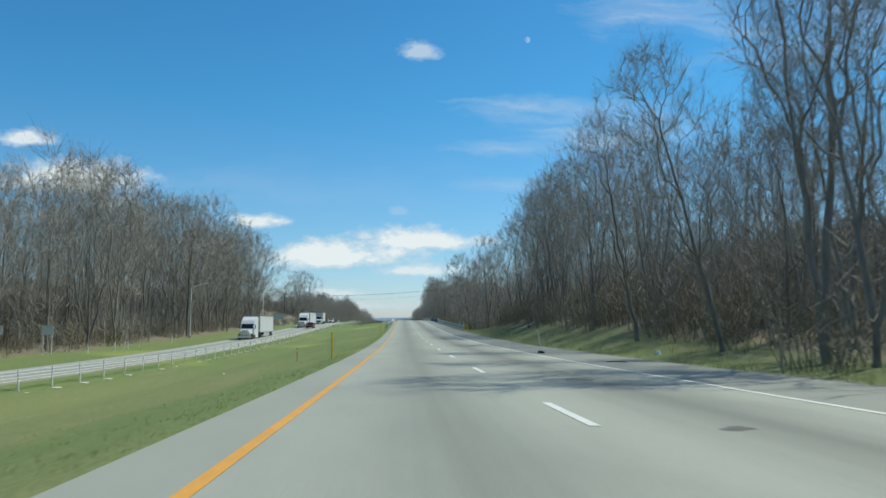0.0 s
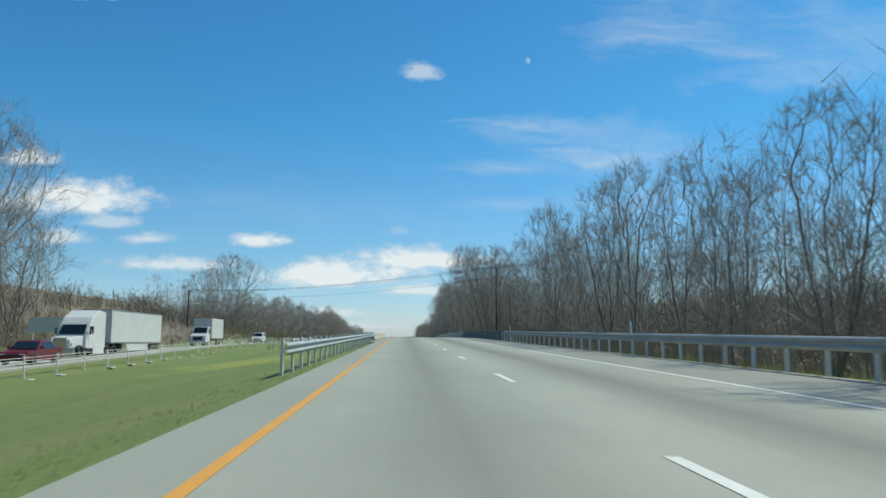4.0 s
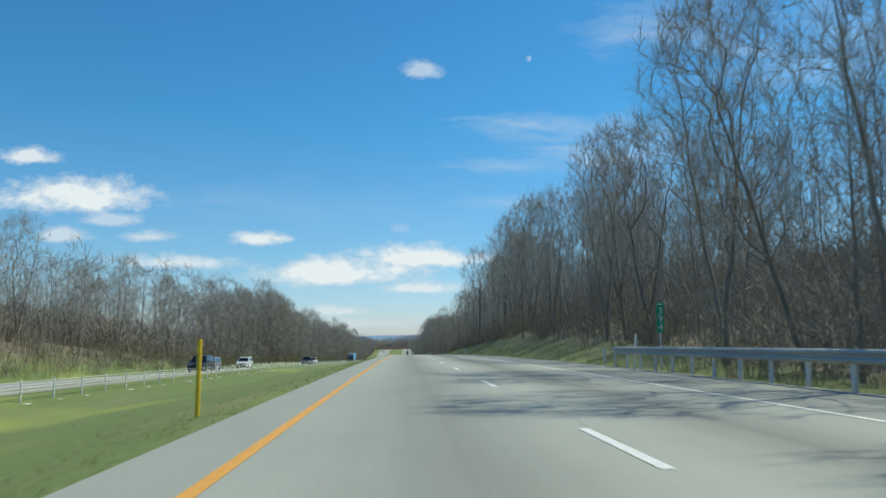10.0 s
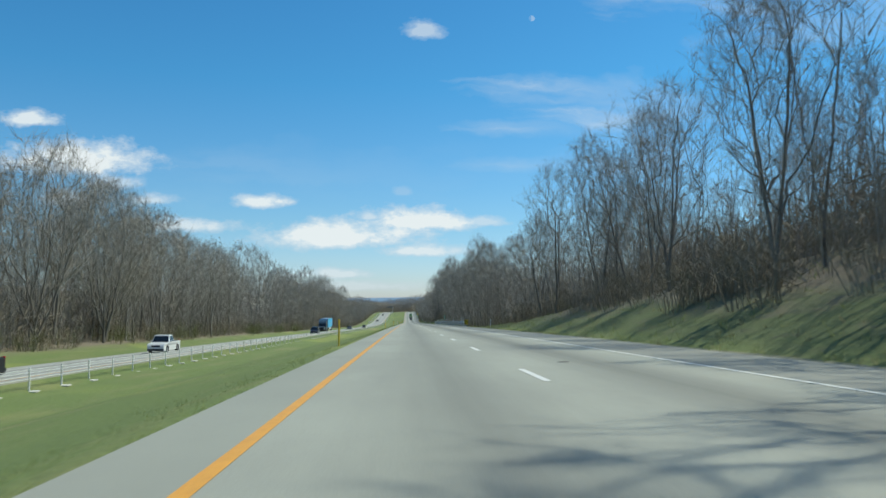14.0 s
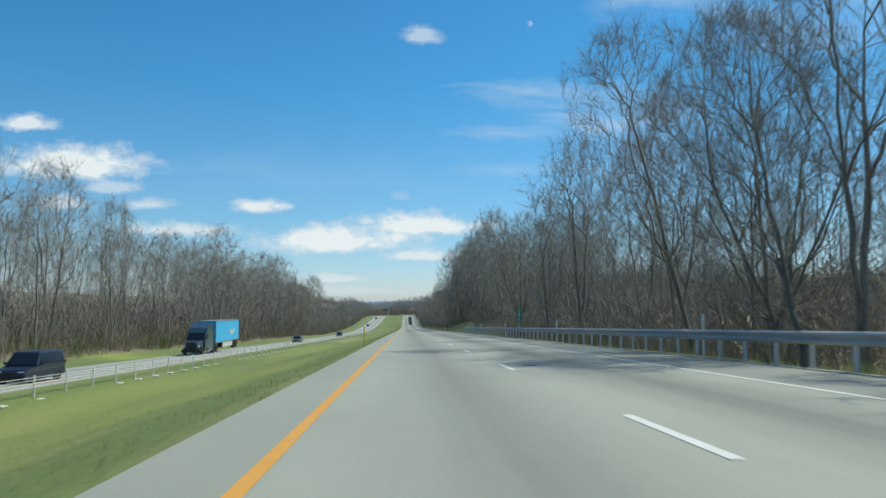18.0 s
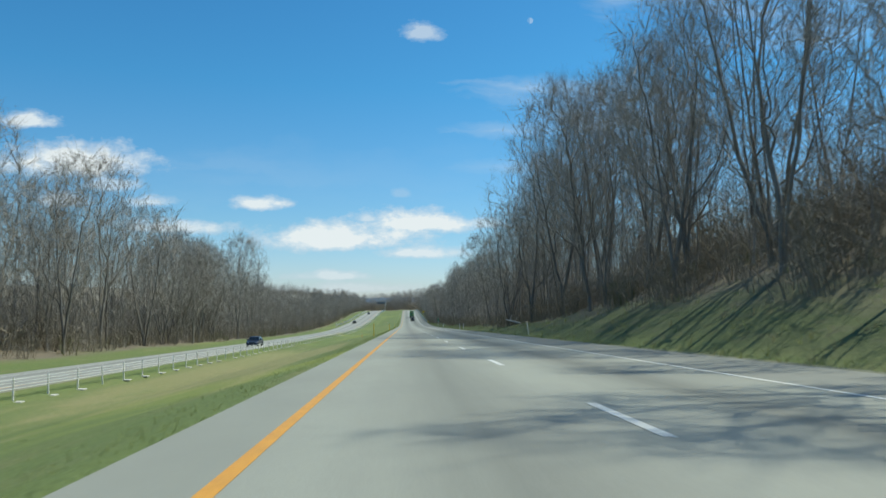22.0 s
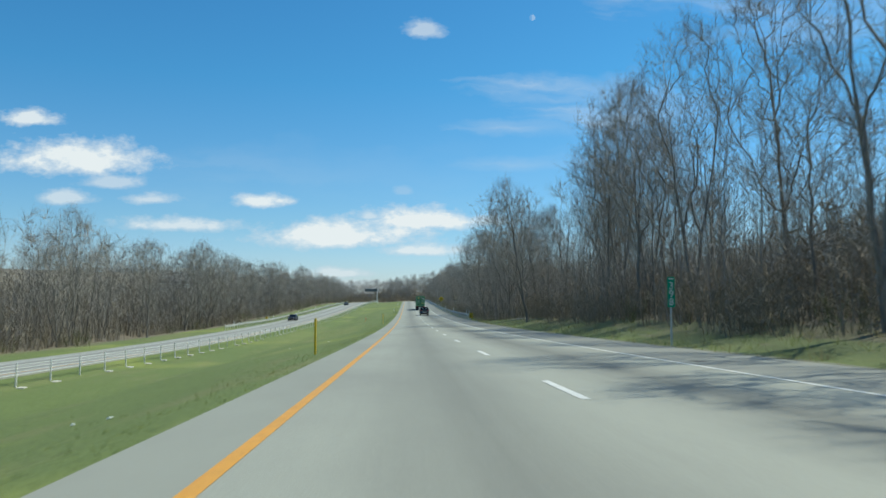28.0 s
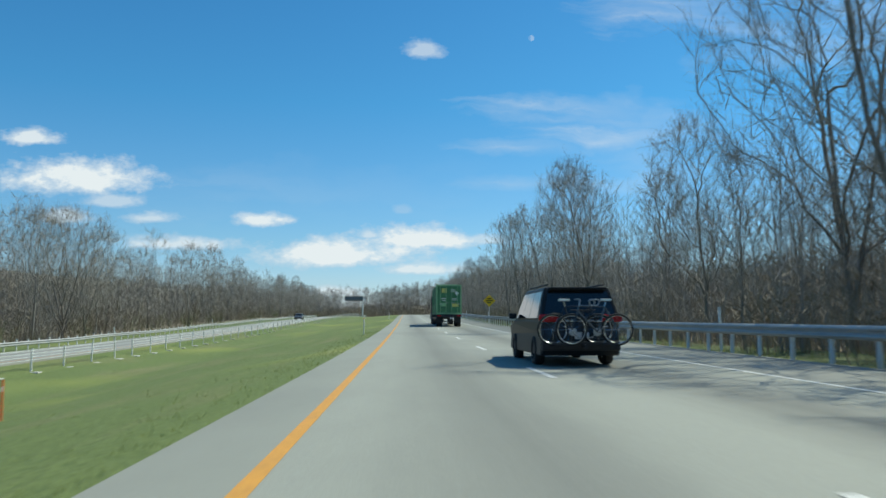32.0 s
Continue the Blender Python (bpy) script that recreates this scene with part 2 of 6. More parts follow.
def make_ground():
    m, n, l, b = mat("roadside_ground", .95)
    tc = n.new("ShaderNodeTexCoord").outputs["Object"]
    sp = n.new("ShaderNodeSeparateXYZ")
    l.new(tc, sp.inputs[0])
    x = sp.outputs[0]
    fine = tex_noise(n, l, 9, 4, .7, tc)
    mid = tex_noise(n, l, .5, 5, .62, tc, (1, .16, 1))
    broad = tex_noise(n, l, .06, 3, .55, tc, (1, .6, 1))
    green = ramp(n, l, fine, [(.25, (.075, .112, .026)), (.75, (.180, .225, .066))])
    dry = ramp(n, l, fine, [(.25, (.17, .145, .07)), (.75, (.30, .26, .13))])
    lush = mixc(n, l, mth(n, l, "MULTIPLY", mth(n, l, "SUBTRACT", mid, .50), 2.6, True), green, dry)
    lush = mixc(n, l, mth(n, l, "MULTIPLY", mth(n, l, "SUBTRACT", broad, .55), 6, True), lush, (.255, .285, .060))
    # stretches of the median: sun-dried turf, and fresh yellow-green growth
    y = mth(n, l, "ADD", sp.outputs[1], mth(n, l, "MULTIPLY", mth(n, l, "SUBTRACT", mid, .5), 60))
    inner = mth(n, l, "MULTIPLY", mth(n, l, "SUBTRACT", mth(n, l, "ADD", -3.6, mth(n, l, "MULTIPLY", mth(n, l, "SUBTRACT", mid, .5), 5)), x), .45, True)
    inner = mth(n, l, "MULTIPLY", inner, mth(n, l, "MULTIPLY", mth(n, l, "ADD", x, 17.5), .5, True))
    for s0, half, col, amount in ((12, 50, (.245, .225, .090), .55), (838, 46, (.315, .275, .125), .85), (655, 40, (.285, .305, .066), .6), (745, 40, (.270, .290, .068), .5), (342, 14, (.290, .305, .062), .6), (1090, 30, (.240, .250, .070), .4)):
        f = mth(n, l, "SUBTRACT", 1.0, mth(n, l, "DIVIDE", mth(n, l, "ABSOLUTE", mth(n, l, "SUBTRACT", y, s0)), half), True)
        f = mth(n, l, "MULTIPLY", mth(n, l, "MULTIPLY", f, 2.2, True), mth(n, l, "MULTIPLY", inner, amount))
        f = mth(n, l, "MULTIPLY", f, mth(n, l, "MULTIPLY", mth(n, l, "SUBTRACT", fine, .18), 2.2, True))
        lush = mixc(n, l, f, lush, col)
    # thin sward with bare soil on the cutting, its greens darkened to paint shade
    bank = mth(n, l, "MULTIPLY", mth(n, l, "SUBTRACT", x, 11.5), .5, True)
    shaded_sward = ramp(n, l, fine, [(.25, (.050, .072, .022)), (.75, (.135, .165, .055))])
    soil = mth(n, l, "MULTIPLY", mth(n, l, "SUBTRACT", tex_noise(n, l, .8, 5, .65, tc, (1, .5, 1)), .54), 6, True)
    shaded_sward = mixc(n, l, mth(n, l, "MULTIPLY", soil, .7), shaded_sward, (.135, .115, .075))
    lush = mixc(n, l, bank, lush, shaded_sward)
    litter = ramp(n, l, fine, [(.25, (.120, .098, .066)), (.75, (.235, .195, .138))])
    litter = mixc(n, l, mth(n, l, "MULTIPLY", mth(n, l, "SUBTRACT", mid, .52), 3, True), litter, (.115, .115, .050))
    # leaf litter under the woods
    wob = mth(n, l, "MULTIPLY", mth(n, l, "SUBTRACT", mid, .5), 9)
    xr = mth(n, l, "ADD", x, wob)
    fr = mth(n, l, "MULTIPLY", mth(n, l, "SUBTRACT", xr, 14.6), .28, True)
    fl = mth(n, l, "MULTIPLY", mth(n, l, "SUBTRACT", -35.5, xr), .25, True)
    crest = mth(n, l, "MULTIPLY", mth(n, l, "SUBTRACT", mth(n, l, "ADD", sp.outputs[1], mth(n, l, "MULTIPLY", mid, 14)), 1486), .2, True)
    c = mixc(n, l, mth(n, l, "MAXIMUM", mth(n, l, "MAXIMUM", fr, fl), crest), lush, litter)
    # gravelly verge along the pavement
    ge = mth(n, l, "MULTIPLY", mth(n, l, "GREATER_THAN", x, 10.5), mth(n, l, "LESS_THAN", mth(n, l, "ADD", x, mth(n, l, "MULTIPLY", fine, .5)), 12.2))
    c = mixc(n, l, mth(n, l, "MULTIPLY", ge, .65), c, (.21, .20, .17))
    l.new(c, b.inputs["Base Color"])
    bump(n, l, b, mth(n, l, "ADD", fine, mth(n, l, "MULTIPLY", mid, 2)), .8, .06)
    return m


M_GROUND = make_ground()

# ---- builders ----


def link_mesh(name, me, parent=None, label=""):
    ob = new(name, me)
    if parent is not None:
        ob.parent = parent
    if label:
        tagged(ob, label)
    return ob


def part(name, bm, material, parent=None, label=""):
    me = bpy.data.meshes.new(name)
    bm.to_mesh(me)
    bm.free()
    me.materials.append(material)
    return link_mesh(name, me, parent, label)


def raw_mesh(name, verts, faces, material, smooth=False):
    """verts (n, 3) and a list of face arrays, each (m, k), as one mesh."""
    me = bpy.data.meshes.new(name)
    verts = np.asarray(verts, dtype=np.float32)
    faces = [np.asarray(f, dtype=np.int32) for f in faces if len(f)]
    loops = np.concatenate([f.ravel() for f in faces])
    counts = np.concatenate([np.full(len(f), f.shape[1], dtype=np.int32) for f in faces])
    starts = np.concatenate([[0], np.cumsum(counts)[:-1]]).astype(np.int32)
    me.vertices.add(len(verts))
    me.vertices.foreach_set("co", verts.ravel())
    me.loops.add(len(loops))
    me.loops.foreach_set("vertex_index", loops)
    me.polygons.add(len(counts))
    me.polygons.foreach_set("loop_start", starts)
    me.polygons.foreach_set("loop_total", counts)
    me.materials.append(material)
    me.update(calc_edges=True)
    me.validate()
    me.polygons.foreach_set("use_smooth", np.full(len(me.polygons), smooth, dtype=bool))
    return me


def box(bm, sx, sy, sz, x=0, y=0, z=0, bevel=0.0, rot=None):
    """A box of that size centred at x, y with its base at z."""
    g = bmesh.ops.create_cube(bm, size=1)
    vs = g["verts"]
    m = Matrix.Translation((x, y, z + sz / 2)) @ (rot or Matrix()) @ Matrix.Diagonal((sx, sy, sz, 1))
    bmesh.ops.transform(bm, matrix=m, verts=vs)
    if bevel:
        es = list({e for v in vs for e in v.link_edges})
        bmesh.ops.bevel(bm, geom=es, offset=bevel, segments=2, affect="EDGES", profile=.6)
    return bm


def boxm(*a, **k):
    return box(bmesh.new(), *a, **k)


def rod(bm, a, b, r, r2=None, n=8):
    a, b = Vector(a), Vector(b)
    d = b - a
    m = Matrix.Translation((a + b) / 2) @ d.to_track_quat("Z", "Y").to_matrix().to_4x4()
    bmesh.ops.create_cone(bm, cap_ends=True, segments=n, radius1=r, radius2=r if r2 is None else r2, depth=d.length, matrix=m)
    return bm


def prism(bm, profile, x0, x1, bevel=0.0):
    """A side outline of (y, z) points drawn out from x0 to x1."""
    a = [bm.verts.new((x0, y, z)) for y, z in profile]
    b = [bm.verts.new((x1, y, z)) for y, z in profile]
    k = len(profile)
    fs = [bm.faces.new(a), bm.faces.new(b[::-1])]
    for i in range(k):
        fs.append(bm.faces.new((a[i], b[i], b[(i + 1) % k], a[(i + 1) % k])))
    bmesh.ops.recalc_face_normals(bm, faces=fs)
    if bevel:
        bmesh.ops.bevel(bm, geom=list({e for f in fs for e in f.edges}), offset=bevel, segments=2, affect="EDGES", profile=.6)
    return bm


def root(name, x, y, z, turn=0.0, label="", category="", group="", kind=""):
    e = new(name)
    e.matrix_world = pose(x, y, z, 0, 0, turn)
    return tagged(e, label, category, group, kind)


# ---- ground form ----
MEDIAN = [(-200, 1.9), (60, 1.85), (150, 1.6), (220, 1.1), (300, 1.15), (350, 1.7), (430, 2.1), (520, 2.5), (700, 2.5), (810, 2.6), (920, 2.5), (1060, 2.1), (1130, 1.75), (1300, 1.0), (1420, .6), (6000, .6)]
# height of the right bank's top above the road (negative: the road is on fill)
BANK = [(-200, .8), (22, .8), (50, 2.6), (65, 3.4), (95, 3.8), (118, 2.4), (140, -1.5), (210, -2.5), (300, -2.2), (360, -.6), (395, 2.6), (440, 4.6), (500, 4.6), (560, 3.4), (596, 1.2), (625, -1.2), (740, -1.4), (765, 3.0), (800, 5.6), (840, 4.2),
        (880, 1.6), (960, 1.2), (1020, 1.8), (1088, 1.8), (1110, -.8), (1300, -.6), (1420, 1.5), (6000, 2)]
LEFT_BANK = [(-200, .6), (150, .4), (260, .3), (325, 3.2), (400, 4.2), (450, 3.2), (520, .8), (900, .2), (1000, -.6), (1150, -1.0), (1300, 0), (6000, 0)]


def table(t, s):
    return float(np.interp(s, [a for a, _ in t], [b for _, b in t]))


def ground_z(x, s):
    z = road_z(s)
    if s > 1470:                      # wooded hill behind the crest
        u = min(1.0, (s - 1470) / 140)
        z += u * u * (3 - 2 * u) * float(np.interp(x, [-400, -120, -70, -38, -14, 10, 60, 300], [6, 4, 4, 4, 6, 9, 13, 14]))
    if x >= 11.3:
        h = table(BANK, s)
        rise = np.interp(x, [11.3, 12.2, 22.0, 34, 48, 76, 120, 500], [-.06, -.03 if h > 0 else -.1, h, h + 2.4, h + 5.0, h + 7.6, h + 8.0, h + 8.0])
        wave = (.38 * noise.noise(Vector((x * .09, s * .06, 3.1))) + .22 * noise.noise(Vector((x * .35, s * .11, 9.3)))) * min(1, (x - 11.3) / 5)
        return z + float(rise) + wave
    if x >= -1.1:
        return z - .07
    m = table(MEDIAN, s)
    lb = table(LEFT_BANK, s)
    rise = np.interp(x, [-500, -120, -82, -60, -42, -33, -30.5, -18.2, -16.9, -12.5, -5, -1.4, -1.1], [lb + 24, lb + 14 - m, lb + 9.5 - m, lb + 3.2 - m, lb - m, -m - .24, -m - .28, -m + .36, -m - .02, -m - .16, -m * .42, -.09, -.07])
    wave = .16 * noise.noise(Vector((x * .2, s * .08, 8.4))) * min(1, max(0, (-1.4 - x) / 3)) * (0 if -30.6 < x < -17.2 else 1)
    return z + float(rise) + wave


def strip(name, x0, x1, s0, s1, step, lift, zf, material, thick=0.0):
    """A ribbon along the road, with its own thickness."""
    ss = np.arange(s0, s1 + step * .5, step)
    v, f = [], []
    fall = zf is opp_z
    for s in ss:
        for x in (x0, x1):
            v.append((x, s, (zf(s, x) if fall else zf(s)) + lift))
    k = len(ss)
    if thick:
        for s in ss:
            for x in (x0, x1):
                v.append((x, s, (zf(s, x) if fall else zf(s)) + lift - thick))
    i = np.arange(k - 1) * 2
    f = [np.stack([i, i + 1, i + 3, i + 2], 1)]
    if thick:
        o = 2 * k
        f += [np.stack([i, i + 2, i + 2 + o, i + o], 1), np.stack([i + 1, i + 1 + o, i + 3 + o, i + 3], 1)]
    return raw_mesh(name, v, f, material)


def build_ground():
    xs = np.array([-2600, -1500, -800, -500, -300, -200, -150, -120, -95, -80, -70, -60, -54, -48, -45, -42, -39, -36, -33, -30.5, -29.9, -18.2, -17.5, -16.9, -16.5, -15.5, -14.5, -13.5, -12.5, -11.5, -10.5, -9.5, -8.5, -7.5, -6.5, -5.5, -4.5, -3.5,
                   -2.6, -2, -1.4, -1.1, -.9, 11, 11.3, 11.8, 12.2, 13, 14, 15, 16, 17.5, 19, 20.5, 22, 24, 26, 29, 32, 36, 40, 46, 54, 65, 80, 100, 150, 250, 500, 900, 1600, 2600])
    ss = np.concatenate([np.arange(-90, 1420, 4.0), np.arange(1420, 1700, 20), np.arange(1700, 4801, 200)])
    v = np.array([(x, s, ground_z(max(-500, min(500, x)), s)) for s in ss for x in xs])
    w = len(xs)
    i = (np.arange(len(ss) - 1)[:, None] * w + np.arange(w - 1)[None, :]).ravel()
    me = raw_mesh("ground", v, [np.stack([i, i + 1, i + w + 1, i + w], 1)], M_GROUND, True)
    tagged(new("ground", me), "green and straw grass verge with leaf litter under the woods", "ground", "", "structure")


build_ground()
OPP_RISE = [(-200, 0), (260, 0), (325, .22), (390, .22), (450, 0), (6000, 0)]


def opp_z(s, x=-18.3):
    return road_z(s) - table(MEDIAN, s) + .42 + table(OPP_RISE, s) + (x + 18.3) * .052


def lane_z(x):
    return lambda s: opp_z(s, x) + .04


tagged(new("road", strip("road", -1.05, 11.2, -90, 1474, 4, 0, road_z, M_ROAD, .3)), "two-lane worn grey concrete carriageway with wide shoulder", "road", "", "structure")
tagged(new("road_opposite", strip("road_opposite", -28.9, -18.3, -90, 1474, 4, .04, opp_z, M_ROAD2, .3)), "pale concrete opposite carriageway beyond the grass median", "road", "", "structure")

# ---- trees ----
def grow(seed, height, spread, trunk_r, lean=0.0, forks=1, bare=.35, nodes=420, twigs=11, keep=.45, fine=.0062, soft=True, leader=.72):
    """Bare deciduous tree: branches seek out scattered points of an uneven crown, each by the shortest upward way."""
    rng = np.random.default_rng(seed)
    pos, par, plen, dirs = [np.array([0, 0, -.3])], [-1], [0.0], [np.array([0, 0, 1.0])]

    def add(p, q):
        d = p - pos[q]
        n = float(np.linalg.norm(d)) + 1e-6
        pos.append(p)
        par.append(q)
        plen.append(plen[q] + n)
        dirs.append(d / n)
        return len(pos) - 1

    top = height * leader
    for f in range(forks):
        a = 2 * math.pi * f / forks + rng.uniform(-.4, .4)
        out = spread * rng.uniform(.25, .45) * (forks > 1)
        q, n = 0, 10
        split = rng.uniform(.02, .25)
        for i in range(1, n + 1):
            u = i / n
            w = max(0, u - split) / (1 - split)
            q = add(np.array([math.cos(a) * out * w ** .8 + lean * top * .35 * u + rng.normal(0, .05), math.sin(a) * out * w ** .8 + rng.normal(0, .05), top * u * (1 if f == 0 else .93)]), q)
    trunk_n = len(pos)
    u = np.clip(rng.random(nodes) ** .75, .02, 1)
    a = rng.uniform(0, 2 * math.pi, nodes)
    ph = rng.uniform(0, 6.28, 3)
    rim = spread * np.minimum(1, 1.35 * u ** .6) * np.sqrt(np.clip(1.03 - u ** 3.2, 0, 1)) * (1 + .22 * np.sin(2 * a + ph[0]) + .14 * np.sin(3 * a + ph[1]) + .12 * np.sin(5 * a + 6 * u + ph[2]))
    r = rim * rng.random(nodes) ** .42
    z = height * (bare + (1 - bare) * u) * (1 + rng.normal(0, .02, nodes))
    pts = np.stack([r * np.cos(a) + lean * z * .35, r * np.sin(a), z], 1)
    foot = np.array([lean * height * bare * .3, 0, height * bare * .7])
    for i in np.argsort(np.linalg.norm(pts - foot, axis=1) + .25 * r):
        p = pts[i]
        d = p - np.array(pos)
        n = np.linalg.norm(d, axis=1) + 1e-6
        up = d[:, 2] / n
        turn = 1 - (d * np.array(dirs)).sum(1) / n
        cost = n * (1 + .9 * np.clip(.25 - up, 0, 2) + .8 * turn) + keep * np.array(plen)
        cost[np.array([q[2] for q in pos]) < height * bare * .55] += 50
        add(p, int(np.argmin(cost)))
    N = len(pos)
    tips = np.zeros(N)
    kids = np.zeros(N, dtype=int)
    for i in range(1, N):
        kids[par[i]] += 1
    order = np.argsort(plen)[::-1]
    for i in order:
        if kids[i] == 0:
            tips[i] += 1
        if par[i] >= 0:
            tips[par[i]] += tips[i]
    power = math.log(trunk_r / .011) / math.log(max(2, tips[0]))
    rad = .011 * np.maximum(1, tips) ** power
    segs, tw = [], []
    for i in range(1, N):
        q = par[i]
        ra = min(rad[q], rad[i] * 1.35) if q else rad[i] * 1.3
        lev = 0 if i < trunk_n else (1 if rad[i] > .035 else 2)
        if soft and i >= trunk_n:
            mid = (pos[q] + pos[i]) / 2 + rng.normal(0, .05, 3) * np.linalg.norm(pos[i] - pos[q]) + dirs[q] * .08
            segs += [(pos[q], mid, ra, (ra + rad[i]) / 2, lev), (mid, pos[i], (ra + rad[i]) / 2, rad[i], lev)]
        else:
            segs.append((pos[q], pos[i], ra, rad[i], lev))
        if i >= trunk_n and tips[i] <= 4:
            for w in range(twigs):
                b0 = pos[q] + (pos[i] - pos[q]) * rng.uniform(.2, 1)
                td = dirs[i] * .8 + rng.normal(0, .5, 3) + np.array([0, 0, .3])
                td /= np.linalg.norm(td)
                tl = rng.uniform(.5, 1.5)
                b1 = b0 + td * tl
                tw.append((b0, b1, fine))
                if soft:
                    for e in range(2):
                        ed = td + rng.normal(0, .5, 3)
                        m = b0 + td * tl * rng.uniform(.3, .8)
                        tw.append((m, m + ed / np.linalg.norm(ed) * tl * rng.uniform(.35, .7), fine * .8))
    return segs, tw


def tubes(segs, sides):
    a = np.array([s[0] for s in segs])
    b = np.array([s[1] for s in segs])
    ra = np.array([s[2] for s in segs])
    rb = np.array([s[3] for s in segs])
    d = b - a
    d /= np.linalg.norm(d, axis=1, keepdims=True) + 1e-9
    ref = np.where(np.abs(d[:, 2:3]) > .9, np.array([[1.0, 0, 0]]), np.array([[0, 0, 1.0]]))
    e1 = np.cross(d, ref)
    e1 /= np.linalg.norm(e1, axis=1, keepdims=True) + 1e-9
    e2 = np.cross(d, e1)
    vs = []
    for base, r in ((a, ra), (b, rb)):
        for k in range(sides):
            t = 2 * math.pi * k / sides
            vs.append(base + (e1 * math.cos(t) + e2 * math.sin(t)) * r[:, None])
    v = np.stack(vs, 1).reshape(-1, 3)
    o = np.arange(len(segs))[:, None] * 2 * sides
    f = np.concatenate([o + np.array([[k, (k + 1) % sides, sides + (k + 1) % sides, sides + k]]) for k in range(sides)])
    return v, f


def swept(pts, r, sides=5):
    """One unbroken round cable through the points."""
    p = np.array(pts, dtype=float)
    d = np.gradient(p, axis=0)
    d /= np.linalg.norm(d, axis=1, keepdims=True) + 1e-9
    e1 = np.cross(d, np.array([[0, 0, 1.0]]))
    e1 /= np.linalg.norm(e1, axis=1, keepdims=True) + 1e-9
    e2 = np.cross(d, e1)
    ring = [p + (e1 * math.cos(2 * math.pi * k / sides) + e2 * math.sin(2 * math.pi * k / sides)) * r for k in range(sides)]
    v = np.stack(ring, 1).reshape(-1, 3)
    o = np.arange(len(p) - 1)[:, None] * sides
    f = np.concatenate([o + np.array([[k, (k + 1) % sides, sides + (k + 1) % sides, sides + k]]) for k in range(sides)])
    return v, f


def slivers(tw, wide=1.0):
    """Last twigs: slim tapering spikes."""
    a = np.array([t[0] for t in tw])
    b = np.array([t[1] for t in tw])
    r = np.array([t[2] for t in tw]) * wide
    d = b - a
    e1 = np.cross(d, np.random.default_rng(3).normal(0, 1, d.shape))
    e1 /= np.linalg.norm(e1, axis=1, keepdims=True) + 1e-9
    v = np.stack([a + e1 * r[:, None], a - e1 * r[:, None], b], 1).reshape(-1, 3)
    o = np.arange(len(tw))[:, None] * 3
    return v, o + np.array([[0, 1, 2]])


def tree_arrays(spec):
    segs, tw = grow(**spec)
    big = [s for s in segs if s[4] == 0]
    mid = [s for s in segs if s[4] == 1]
    small = [s for s in segs if s[4] == 2]
    return tubes(big, 7), tubes(mid, 5), tubes(small, 3), slivers(tw)


TREE_SPECS = [dict(seed=11, height=19, spread=5.0, trunk_r=0.187, bare=.24, forks=2), dict(seed=12, height=20, spread=4.8, trunk_r=0.156, forks=2, bare=.30), dict(seed=13, height=18, spread=5.8, trunk_r=0.195, bare=.21, forks=3),
              dict(seed=14, height=17, spread=4.6, trunk_r=0.148, lean=.45, bare=.27), dict(seed=15, height=20, spread=5.4, trunk_r=0.211, bare=.26, forks=2), dict(seed=16, height=16, spread=3.8, trunk_r=0.117, bare=.24, nodes=300),
              dict(seed=17, height=21, spread=5.2, trunk_r=0.187, bare=.34, forks=2), dict(seed=18, height=17, spread=6.6, trunk_r=0.211, bare=.18, forks=4, nodes=480), dict(seed=19, height=13, spread=3.2, trunk_r=0.086, bare=.20, nodes=240),
              dict(seed=20, height=18, spread=4.4, trunk_r=0.140, lean=.75, bare=.29), dict(seed=23, height=17.5, spread=8.6, trunk_r=0.281, bare=.11, forks=5, nodes=760, twigs=12, keep=.6, leader=.6, fine=.0078)]
tree_meshes = []
for spec in TREE_SPECS:
    (v0, f0), (v1, f1), (v2, f2), (v3, f3) = tree_arrays(spec)
    pale = spec["seed"] in (12, 16, 17)
    tm = raw_mesh("trunk", np.concatenate([v0, v1]), [f0, f1 + len(v0)], M_BARK_PALE if pale else M_BARK, True)
    cm = raw_mesh("crown", np.concatenate([v2, v3]), [f2, f3 + len(v2)], M_TWIG)
    tree_meshes.append((tm, cm))
tree_first = {}


def plant(kind, x, y, turn, size, label="bare grey-brown deciduous tree at the wood's edge"):
    z = ground_z(x, y)
    m = Matrix.Translation((x, y, z)) @ Matrix.Rotation(radians(turn), 4, "Z") @ Matrix.Diagonal((size, size, size, 1))
    e = new("tree")
    e.matrix_world = m
    tagged(e, label, "tree", "roadside trees")
    tm, cm = tree_meshes[kind]
    link_mesh("trunk", tm, e)
    link_mesh("crown", cm, e)
    return e


